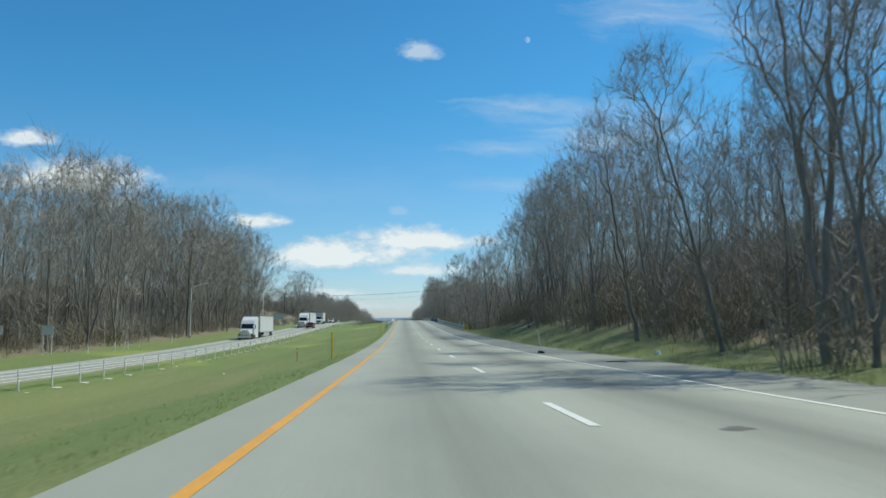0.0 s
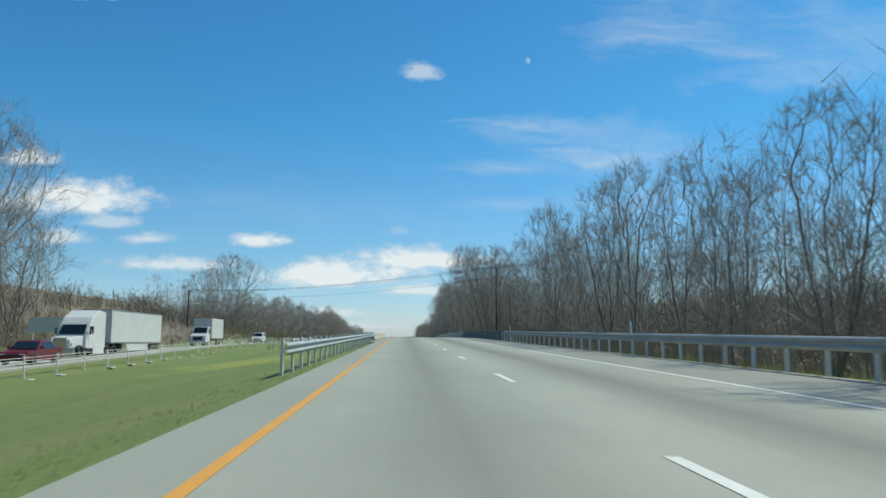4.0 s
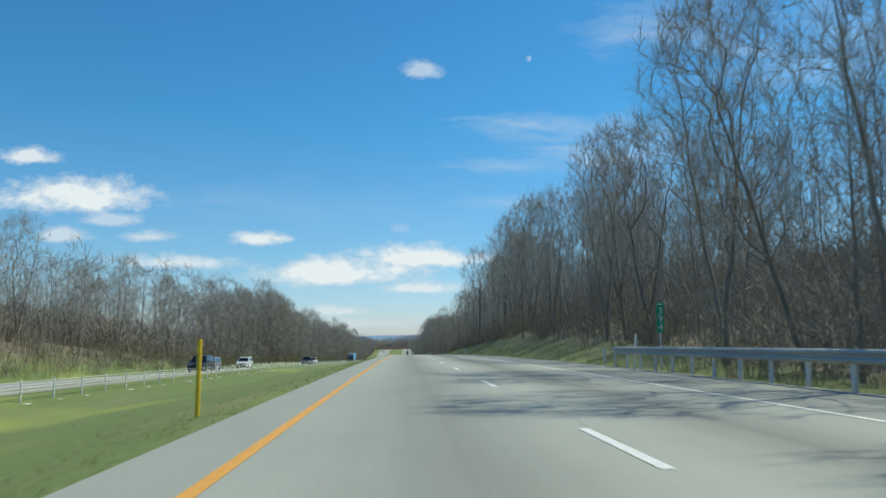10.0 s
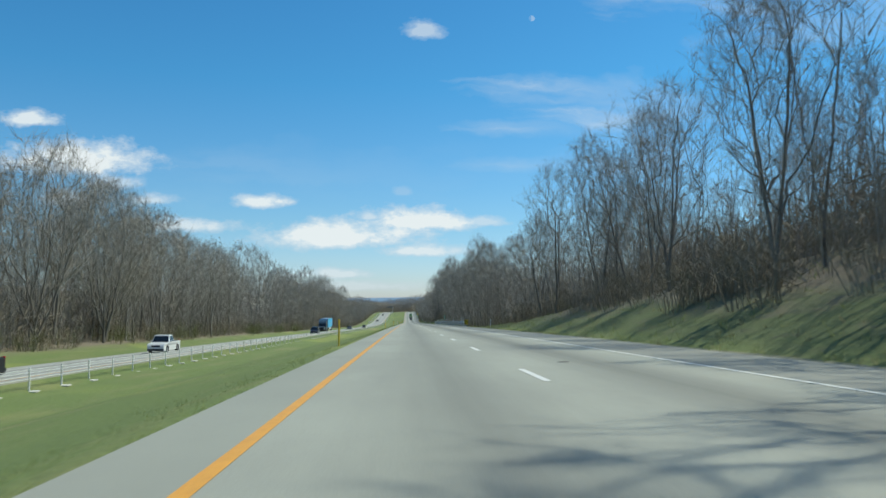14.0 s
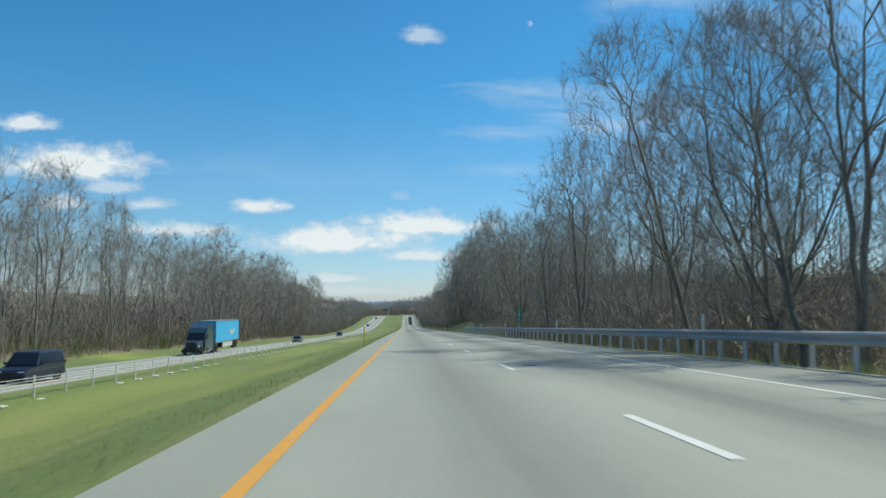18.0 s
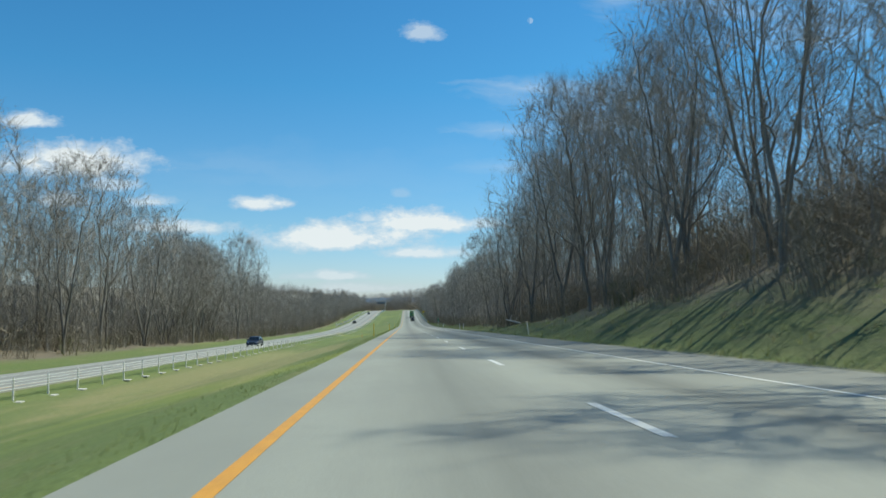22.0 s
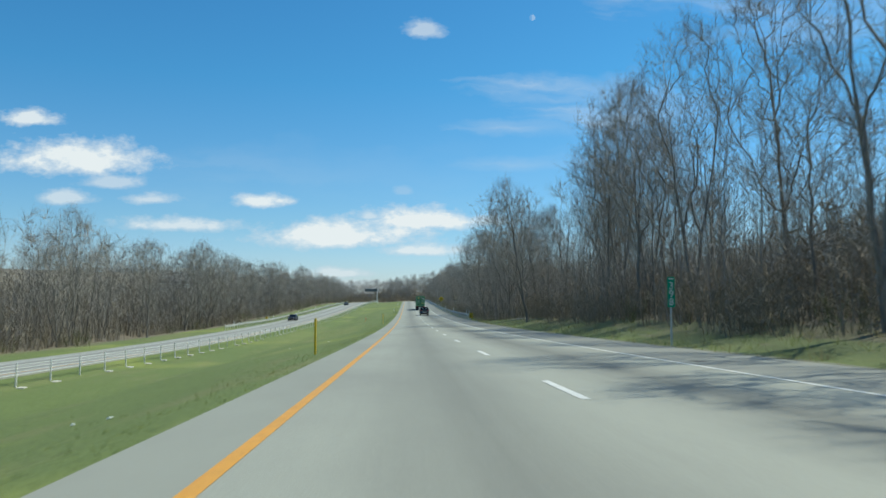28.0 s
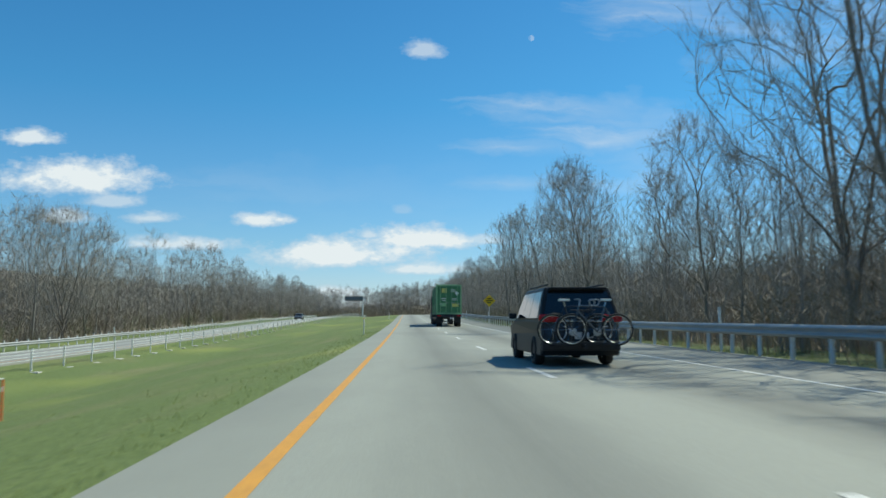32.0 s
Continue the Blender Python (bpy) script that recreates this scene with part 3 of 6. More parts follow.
for x, y0, tu, sz in ((-43.5, 342, 40, 1.12), (-44, 318, 200, .8), (-41.5, 594, 90, 1.25), (-41, 572, 10, 1.2), (-42, 622, 300, 1.05), (-43, 150, 70, 1.45), (-42, 186, 160, 1.45), (-43, 214, 20, 1.35), (-41, 1148, 50, .95), (-42, 1176, 140, .9), (-40.5, 1222, 20, .9), (-41, 912, 80, 1.15), (-40.5, 934, 200, 1.1), (16.2, 655, 25, .82), (16.5, 618, 40, .85), (17.5, 1136, 80, .9), (19.5, 1107, 100, .8)):
    plant(10, x, y0, tu, sz, "broad spreading bare tree with many upswept limbs")
for k, x, y0, tu, sz in ((4, 19.5, 88, 200, .85), (2, 20, 95, 80, .95), (7, 21, 101, 150, .95), (7, 19, 108, 30, .85), (9, 14.8, 31, 185, .7), (3, 14.6, 42, 170, .75), (2, 19.6, 818, 20, .95), (1, 18.2, 833, 140, .95), (6, 19.5, 846, 200, .95), (4, 18.5, 700, 40, .95), (6, 18, 1040, 60, .8), (4, 19, 1052, 60, .85), (7, 16.2, 1150, 0, 1.05), (2, 17.5, 1156, 70, 1.0),
                        (7, 21, 243, 60, .8), (2, 22.5, 235, 10, .85), (6, 20, 256, 50, .8), (2, 16.8, 862, 40, 1.1), (7, 16.0, 876, 30, 1.0), (4, 16.4, 494, 70, .95), (4, 15.6, 125, 40, .76), (7, 15.5, 1122, 40, .9), (6, 17.5, 651, 20, .95), (9, 15.6, 662, 190, .9), (2, 17.2, 273, 40, .95), (7, 17.0, 280, 110, .9), (1, 19.5, 866, 30, 1.05), (2, 16.5, 1098, 10, 1.0), (3, 18.5, 1084, 175, .8), (4, 20.5, 474, 60, 1.0), (6, 14.6, 23, 10, .9), (3, 14.2, 1067, 185, .88), (9, 15.4, 1074, 180, .72)):
    plant(k, x, y0, tu, sz, "large leaning bare tree at the wood's edge")
rt = random.Random(5)
# size of the woods along the way: station, height factor
RIGHT_H = [(-90, .72), (70, .72), (88, .92), (106, .92), (122, .70), (190, .72), (240, .86), (300, .82), (330, .74), (390, .78), (440, .95), (505, 1.0), (575, .76), (620, .74), (690, .76), (745, .85), (790, 1.1), (850, 1.1), (880, 1.0), (910, .9), (960, .9), (1010, .92), (1060, .88), (1090, .8), (1130, .68), (1480, .6)]
LEFT_H = [(-90, 1.15), (60, 1.15), (120, 1.35), (215, 1.35), (230, .9), (260, .5), (330, .52), (400, .60), (465, .75), (516, .95), (562, 1.1), (595, 1.25), (640, 1.05), (800, 1.1), (880, 1.2), (960, 1.25), (990, .95), (1030, .85), (1150, .78), (1230, .8), (1480, .6)]
y = -40.0
while y < 1480:
    if not 222 < y < 243:
        x = rt.uniform(13.6, 18.0) if table(BANK, y) < 1 else rt.uniform(16.6, 22)
        k = rt.choice([0, 1, 2, 3, 4, 5, 6, 7, 8, 9, 0, 1])
        turn = rt.uniform(0, 360) if k not in (3, 9) else rt.uniform(120, 240)
        plant(k, x, y, turn, table(RIGHT_H, y) * rt.uniform(.8, 1.1))
    y += rt.uniform(5.0, 9.5)
y = 20.0
while y < 1480:
    if not 232 < y < 325:
        plant(rt.choice([0, 1, 2, 4, 6, 7, 7, 5]), rt.uniform(-44, -38), y, rt.uniform(0, 360), table(LEFT_H, y) * rt.uniform(.8, 1.1), "tall bare tree beyond the opposite carriageway")
    y += rt.uniform(8, 15)


def spread_out(parts_list, places, name, material, label, category="woods"):
    """Many joined copies of a few forms: places of (x, s, size, turn, which, sink)."""
    vs, fq, ft, off = [], [], [], 0
    for x, s, h, a, which in places:
        v, q, t = parts_list[which]
        c, d = math.cos(a), math.sin(a)
        vs.append(np.stack([(v[:, 0] * c - v[:, 1] * d) * h + x, (v[:, 0] * d + v[:, 1] * c) * h + s, v[:, 2] * h + ground_z(x, s)], 1))
        if len(q):
            fq.append(q + off)
        ft.append(t + off)
        off += len(v)
    faces = ([np.concatenate(fq)] if fq else []) + [np.concatenate(ft)]
    me = raw_mesh(name, np.concatenate(vs), faces, material)
    if fq:                            # stems are bark, the rest twigs
        me.materials.append(M_BARK)
        sides = np.zeros(len(me.polygons), dtype=np.int32)
        me.polygons.foreach_get("loop_total", sides)
        me.polygons.foreach_set("material_index", (sides == 4).astype(np.int32))
    return tagged(new(name, me), label, category, "", "stuff")


def wood_form(seed, height, spread=4.6, r=.13, bare=.22, nodes=60, twigs=11, fine=.014):
    segs, tw = grow(seed, height, spread, r, 0, 1 + seed % 2, bare, nodes, twigs, .42, fine, False)
    tw = [(p, p + (q - p) * 1.9, w) for p, q, w in tw] + [(s[0] + (s[0] - s[1]) * .1, s[1] + (s[1] - s[0]) * .6, s[2] * 1.2) for s in segs if s[4] == 2]
    a = tubes([s for s in segs if s[4] == 0], 3)
    b = tubes([s for s in segs if s[4] == 1] or segs[:1], 3)
    c = slivers(tw)
    return np.concatenate([a[0], b[0], c[0]]), np.concatenate([a[1], b[1] + len(a[0])]), c[1] + len(a[0]) + len(b[0])


def brush_form(seed, n, height, width, r):
    """A shrub of many fine stems leaning out from its foot, each with side twigs."""
    rng = np.random.default_rng(seed)
    tw = []
    for i in range(n):
        a = rng.uniform(0, 6.28)
        o = width * .35 * math.sqrt(rng.random())
        b = np.array([math.cos(a) * o, math.sin(a) * o, -.1])
        lean = rng.uniform(.05, .5)
        h = height * rng.uniform(.5, 1)
        a2 = a + rng.normal(0, .8)
        e = b + np.array([math.cos(a2) * lean * h, math.sin(a2) * lean * h, h])
        tw.append((b, e, r))
        for k in range(4):
            u = rng.uniform(.3, .9)
            q = b + (e - b) * u
            tw.append((q, q + np.array([rng.normal(0, .5), rng.normal(0, .5), rng.uniform(.2, .8)]) * height * .28, r * .75))
    v, f = slivers(tw)
    return v, np.zeros((0, 4), dtype=np.int32), f


CREST_FORMS = [wood_form(77 + i, 17, 4.8, .14, .15, 34, 8, .03) for i in range(3)]
WOOD_FORMS = [wood_form(61 + i, 19 - 1.0 * i) for i in range(6)]
FAR_FORMS = [wood_form(71 + i, 20 - 1.0 * i, 5.4, .14, .18, 60, 13, .017) for i in range(6)]


def sapling_form(seed, n):
    """A clump of slender upright saplings, feathered with short rising twigs."""
    rng = np.random.default_rng(seed)
    tw = []
    for i in range(n):
        b = np.array([rng.normal(0, .09), rng.normal(0, .09), -.02])
        h = rng.uniform(.55, 1)
        e = b + np.array([rng.normal(0, .09), rng.normal(0, .09), 1]) * h
        tw.append((b, e, .0030))
        for k in range(18):
            q = b + (e - b) * rng.uniform(.12, .97)
            a = rng.uniform(0, 6.28)
            ln = rng.uniform(.06, .17)
            tw.append((q, q + np.array([math.cos(a) * .7, math.sin(a) * .7, rng.uniform(.4, 1.2)]) * ln, .0017))
    v, f = slivers(tw)
    return v, np.zeros((0, 4), dtype=np.int32), f


THICKET_FORMS = [sapling_form(91 + i, 5) for i in range(5)]
BRUSH_FORMS = [brush_form(81 + i, 26, 1.0, .9, .0065) for i in range(5)]
MASS_FORMS = [brush_form(281 + i, 17, 1.0, 1.0, .013) for i in range(5)]
SCRUB_FORMS = [brush_form(181 + i, 36, 1.0, 1.1, .0032) for i in range(5)]


def along(rng, count, near, far, h, lo, hi, forms, s0=-60, s1=1560, gap=None, power=1.0):
    out = []
    for _ in range(count):
        s = rng.uniform(s0, s1)
        x = near(s) + (far - near(s)) * rng.random() ** power
        if gap and gap(x, s):
            continue
        out.append((x, s, h(s) * rng.uniform(lo, hi), rng.uniform(0, 6.28), rng.randrange(forms)))
    return out


def edge_right(s):
    return 13.4 if table(BANK, s) < 1 else (17.6 if table(BANK, s) > 2.2 else 15.8)


def gap_right(x, s):
    return 221 < s < 246 and x < 19


def thin_right(x, s):
    """The cable crossing, and an open stand of trees through which the sky shows."""
    return gap_right(x, s) or (640 < s < 674 and int(x * 7 + s * 3) % 5 < 3) or (1076 < s < 1108 and int(x * 7 + s * 3) % 5 < 2)


def thin_left(x, s):
    return gap_left(x, s) or (s > 1165 and int(-x * 7 + s * 3) % 5 < 3)


def gap_left(x, s):
    return 234 < s < 318 and x > -66


rw = random.Random(77)
spread_out(WOOD_FORMS, along(rw, 1150, lambda s: edge_right(s) + 2.2, 54, lambda s: table(RIGHT_H, s), .7, 1.05, 6, gap=thin_right, power=1.25), "woods_right", M_TWIG, "dense bare grey-brown woods behind the edge trees")
spread_out(FAR_FORMS, along(rw, 820, lambda s: -40.5, -62, lambda s: table(LEFT_H, s), .75, 1.12, 6, gap=thin_left, power=1.25), "woods_left", M_TWIG, "dense bare grey-brown woods across the opposite road")
spread_out(BRUSH_FORMS, along(rw, 1500, lambda s: edge_right(s) - .8, 26, lambda s: 2.6, .4, 1.5, 5, gap=gap_right, power=1.3)
           + [(x0, s0, rw.uniform(1.6, 4.2), rw.uniform(0, 6.28), rw.randrange(5)) for x0, s0 in [(rw.uniform(16.0, 22.5), rw.choice((rw.uniform(30, 115), rw.uniform(385, 605), rw.uniform(752, 885), rw.uniform(1010, 1095)))) for _ in range(620)]], "undergrowth_right", M_BRUSH, "tangled leafless brown undergrowth at the wood's foot", "undergrowth")
spread_out(BRUSH_FORMS, along(rw, 1100, lambda s: -38.0, -50, lambda s: 2.8, .5, 1.6, 5, gap=gap_left, power=1.3)
           + [(rw.uniform(-45, -33.2), rw.uniform(318, 505), rw.uniform(.8, 2.6), rw.uniform(0, 6.28), rw.randrange(5)) for _ in range(620)], "undergrowth_left", M_BRUSH, "tangled leafless brown undergrowth along the far wood", "undergrowth")
spread_out(SCRUB_FORMS, along(rw, 1900, lambda s: edge_right(s) + 2.4, 38, lambda s: 6.4, .5, 1.25, 5, gap=gap_right), "scrub_right", M_TWIG, "tall fine-twigged grey scrub among the trees", "scrub")
spread_out(SCRUB_FORMS, along(rw, 1500, lambda s: -40.5, -56, lambda s: 6.4, .5, 1.3, 5, gap=gap_left), "scrub_left", M_TWIG, "tall fine-twigged grey scrub along the far wood", "scrub")
spread_out(SCRUB_FORMS, [(rw.uniform(-42, -33.5), rw.uniform(300, 520), rw.uniform(1.0, 2.8), rw.uniform(0, 6.28), rw.randrange(5)) for _ in range(360)], "bank_scrub", M_GREEN_BRUSH, "olive-brown scrub on the cutting beyond the opposite road", "scrub")
spread_out(BRUSH_FORMS, along(rw, 200, edge_right, 24, lambda s: 2.2, .5, 1.2, 5, power=1.2) + along(rw, 260, lambda s: -36.5, -46, lambda s: 2.6, .5, 1.4, 5, gap=gap_left)
           + [(rw.uniform(-43, -37), rw.uniform(500, 780), rw.uniform(2, 4.5), 0, rw.randrange(5)) for _ in range(90)], "budding_shrubs", M_GREEN_BRUSH, "low shrubs with first green buds at the wood's edge", "shrubs")
spread_out(THICKET_FORMS, along(rw, 2500, lambda s: edge_right(s) + 1.5, 34, lambda s: 10.5, .5, 1.3, 5, gap=gap_right, power=1.2), "thicket_right", M_TWIG, "thicket of thin bare saplings among the trees", "thicket")
spread_out(THICKET_FORMS, along(rw, 2100, lambda s: -39.5, -60, lambda s: 10, .6, 1.3, 5, gap=thin_left, power=1.2), "thicket_left", M_TWIG, "thicket of thin bare saplings along the far wood", "thicket")
# brown scrub that closes the woods behind the first trees
spread_out(MASS_FORMS, along(rw, 3400, lambda s: edge_right(s) + 6, 62, lambda s: 4.6, .6, 1.5, 5, gap=gap_right, power=1.1), "understorey_right", M_BRUSH, "deep brown leafless understorey on the wooded slope", "undergrowth")
spread_out(MASS_FORMS, along(rw, 2600, lambda s: -42, -72, lambda s: 4.8, .6, 1.5, 5, gap=gap_left, power=1.1), "understorey_left", M_BRUSH, "deep brown leafless understorey across the opposite road", "undergrowth")
# the wooded rise where the road tops out
spread_out(CREST_FORMS, [(rw.uniform(-14, 150) if i % 3 else rw.uniform(-75, 30), rw.uniform(1484, 1640), rw.uniform(.6, .92), rw.uniform(0, 6.28), rw.randrange(3)) for i in range(620)]
           + [(rw.uniform(-300, -46), rw.uniform(1500, 1760), rw.uniform(.5, .72), rw.uniform(0, 6.28), rw.randrange(3)) for _ in range(320)], "woods_far", M_TWIG, "bare woods on the rise at the road's far end")
spread_out(MASS_FORMS, [(rw.uniform(-75, 80), rw.uniform(1484, 1545), rw.uniform(3, 7), rw.uniform(0, 6.28), rw.randrange(5)) for _ in range(520)]
           + [(rw.uniform(-260, 150), rw.uniform(1540, 1680), rw.uniform(5, 10), rw.uniform(0, 6.28), rw.randrange(5)) for _ in range(420)], "brush_far", M_BRUSH, "brown brush at the foot of the far rise", "brush")
# old field and brush beside the bridge
spread_out(BRUSH_FORMS, [(rw.uniform(-75, -33), rw.uniform(190, 330), rw.uniform(1.2, 3.2), rw.uniform(0, 6.28), rw.randrange(5)) for _ in range(420)]
           + [(rw.uniform(-15, -5), rw.uniform(224, 280), rw.uniform(.5, 1.3), rw.uniform(0, 6.28), rw.randrange(5)) for _ in range(90)], "dry_brush", M_BRUSH, "straw-brown dry brush and weeds in the old field", "brush")


# ---- grass ----
def grass_form(seed, n, h, w):
    rng = np.random.default_rng(seed)
    tw = []
    for i in range(n):
        b = np.array([rng.normal(0, w), rng.normal(0, w), -.03])
        tw.append((b, b + np.array([rng.normal(0, .35), rng.normal(0, .35), 1]) * h * rng.uniform(.5, 1.1), .0075))
    v, f = slivers(tw)
    return v, np.zeros((0, 4), dtype=np.int32), f


M_GRASS = grained("spring_grass_blades", (.20, .26, .075), (.35, .41, .15), 1.2, .8, 0, 0, dirt=(.30, .27, .12))
M_STRAW = grained("straw_grass_blades", (.26, .22, .11), (.40, .35, .19), 1.2, .85, 0, 0)
for blade in (M_GRASS, M_STRAW):               # thin blades let part of the light through
    bn, bl = blade.node_tree.nodes, blade.node_tree.links
    leaf, both = bn.new("ShaderNodeBsdfTranslucent"), bn.new("ShaderNodeMixShader")
    shade = bn["Principled BSDF"]
    bl.new(shade.inputs["Base Color"].links[0].from_socket, leaf.inputs["Color"])
    both.inputs[0].default_value = .5
    bl.new(shade.outputs[0], both.inputs[1])
    bl.new(leaf.outputs[0], both.inputs[2])
    bl.new(both.outputs[0], bn["Material Output"].inputs["Surface"])
GRASS = [grass_form(i, 9, .085, .10) for i in range(4)]
TALL = [grass_form(i + 9, 10, .34, .12) for i in range(4)]
rg = random.Random(3)
spread_out(GRASS, [(-1.02 - abs(rg.gauss(0, 1.0)), rg.uniform(2, 1190), rg.uniform(.6, 1.5), 0, rg.randrange(4)) for _ in range(9000)], "grass_verge", M_GRASS, "short green grass along the pavement's edge", "grass")
spread_out(GRASS, [(rg.uniform(-15.5, -2), rg.uniform(10, 1190), rg.uniform(.5, 1.1), 0, rg.randrange(4)) for _ in range(4500)], "grass_median", M_GRASS, "uneven green grass in the median", "grass")


def right_cut(n, form_pick, lo, hi):
    out = []
    while len(out) < n:
        s = rg.uniform(0, 1170)
        x = 11.35 + (rg.random() ** 1.5) * (lo + hi)
        out.append((x, s, rg.uniform(.5, 1.5), 0, rg.randrange(4)))
    return out


spread_out(TALL, right_cut(5200, 0, 0, 9), "grass_bank", M_GRASS, "rough green grass on the bank beside the shoulder", "grass")
spread_out(TALL, right_cut(3000, 0, 0, 10), "dry_grass_bank", M_STRAW, "tufts of dry straw grass on the bank", "grass")

# ---- lines ----
def line_thing(name, x, w, s0, s1, material, label, zf=road_z, lift=.006):
    ob = new(name, strip(name, x - w / 2, x + w / 2, s0, s1, 4, lift, zf, material))
    return tagged(ob, label, "road marking", "", "structure")


line_thing("edge_line_yellow", -.06, .135, -90, 1474, M_YELLOW, "worn yellow left edge line on the concrete")
line_thing("edge_line_white", 7.90, .14, -90, 1474, M_WHITE, "worn white right edge line on the concrete")
line_thing("edge_line_opposite", -19.4, .14, -90, 1474, M_YELLOW, "yellow edge line of the opposite carriageway", opp_z, .05)
line_thing("edge_line_opposite_far", -26.8, .14, -90, 1474, M_WHITE, "white edge line of the opposite carriageway", opp_z, .05)
LANE = root("lane_line", 0, 0, 0, 0, "broken white lane line of separate painted dashes", "road marking", "", "structure")
for k in range(-3, 120):
    s = 8.86 + 12.19 * k
    ob = link_mesh("dash", strip("dash", 3.66 - .07, 3.66 + .07, s, s + 3.05, 1.525, .006, road_z, M_WHITE), LANE)

# ---- rails ----
W_BEAM = [(-.17, .0), (-.13, .055), (-.093, .08), (-.05, .055), (-.022, .0), (.022, .0), (.05, .055), (.093, .08), (.13, .055), (.17, 0)]


def w_beam(name, x, s0, s1, top, zf, face, material, parent, step=3.81):
    """Corrugated steel beam swept along the road; face: +1 bulges to +x."""
    ss = np.arange(s0, s1 + .01, step)
    k = len(W_BEAM)
    v = np.array([(x + face * o, s, zf(s) + top - .17 + h) for s in ss for h, o in W_BEAM] + [(x + face * (o - .006), s, zf(s) + top - .17 + h) for s in ss for h, o in W_BEAM])
    n = len(ss)
    i = (np.arange(n - 1)[:, None] * k + np.arange(k - 1)[None, :]).ravel()
    q = np.stack([i, i + 1, i + k + 1, i + k], 1)
    return link_mesh(name, raw_mesh(name, v, [q, q[:, ::-1] + n * k], material), parent)


POST = boxm(.075, .14, 1.16, 0, 0, -.25, .008)
POST_ME = bpy.data.meshes.new("post")
POST.to_mesh(POST_ME)
POST_ME.materials.append(M_STEEL_DULL)
WEAK = boxm(.065, .075, 1.42, 0, 0, -.2, .006)
WEAK_ME = bpy.data.meshes.new("post")
WEAK.to_mesh(WEAK_ME)
WEAK_ME.materials.append(M_STEEL_DULL)
PAD = bmesh.new()
box(PAD, .85, .55, .06, 0, 0, .02, .015)
PAD_ME = bpy.data.meshes.new("base_pad")
PAD.to_mesh(PAD_ME)
PAD_ME.materials.append(grained("pale_footing_concrete", (.52, .50, .45), (.70, .68, .62), 8, .85, 0, .2))


def guard_rail(x, s0, s1, face, zf, label, top=.98, spacing=1.905, post=POST_ME, material=M_STEEL, pads=0, beam=True):
    r = root("guard_rail", 0, 0, 0, 0, label, "guard rail", "roadside guard rails")
    rng = random.Random(int(s0 * 7 + x))
    if beam:
        w_beam("rail_beam", x, s0, s1, top, zf, face, material, r)
    k = int((s1 - s0) / spacing)
    for i in range(k + 1):
        s = s0 + i * spacing
        p = link_mesh("post", post, r)
        p.matrix_world = pose(x - face * .08, s, zf(s), rng.uniform(-1.2, 1.2), rng.uniform(-1, 1), 0)
        if pads and rng.random() < pads:
            q = link_mesh("base_pad", PAD_ME, r)
            q.matrix_world = pose(x - face * .08, s, zf(s) - .02, 0, 0, 0)
    return r


def right_z(s):
    return road_z(s) - .05


def left_z(s):
    return road_z(s) - table(MEDIAN, s) - .03


for a, b in ((119, 217), (265, 382), (613, 754), (1107, 1290), (1290, 1480)):
    guard_rail(11.35, a, b, -1, right_z, "galvanised steel guard rail on posts beside the wide shoulder")
# the lead rail wears the steel copy whose colour carries the sunlight
lead = guard_rail(-1.75, 160, 222, 1, lambda s: road_z(s) - .08, "steel guard rail leading to the bridge barrier beside the narrow shoulder", .80, material=M_STEEL_SUNLIT)
w_beam("lower_beam", -1.75, 218.2, 222.2, .62, lambda s: road_z(s) - .08 - .20 * min(1, max(0, (s - 218.2) / 1.8)), .9, M_STEEL_SUNLIT, lead, .4)
for k in range(5):
    part("post_block", boxm(.18, .16, .78, -1.93, 213 + 1.9 * k, road_z(213 + 1.9 * k) - .08, .02), M_WOOD_POLE, lead, "dark timber block")
def cable_barrier(x, s0, s1, zf, label):
    """Slim posts in concrete sockets with four taut steel cables."""
    r = root("cable_barrier", 0, 0, 0, 0, label, "guard rail", "cable barriers")
    rng = random.Random(int(s0) + 5)
    k = int((s1 - s0) / 3.5)
    for i in range(k + 1):
        s = s0 + i * 3.5
        p = link_mesh("post", WEAK_ME, r)
        p.matrix_world = pose(x, s, zf(s), rng.uniform(-2, 2), rng.uniform(-2, 2), 0)
        if rng.random() < .88:
            q = link_mesh("base_pad", PAD_ME, r)
            q.matrix_world = pose(x, s, zf(s), 0, 0, rng.uniform(-8, 8))
    ss = np.arange(s0, s1 + .1, 3.5)
    for h in (.66, .81, .96, 1.11):
        v, f = swept([(x + .04, a, zf(a) + h) for a in ss], .014)
        link_mesh("cable", raw_mesh("cable", v, [f], M_STEEL_DULL), r)
    return r


for a, b in ((-60, 150), (150, 268), (312, 600), (600, 890), (890, 1180), (1180, 1470)):
    cable_barrier(-17.2, a, b, left_z, "pale slim-post cable barrier along the opposite road")
guard_rail(-17.4, 268, 312, 1, left_z, "closely posted galvanised rail along the opposite road", 1.0, 1.905, POST_ME, M_STEEL, 0)
guard_rail(-30.9, 1122, 1400, 1, lambda s: ground_z(-30.9, s), "galvanised steel rail on the far side of the opposite road", .72, 1.905, POST_ME, M_STEEL)

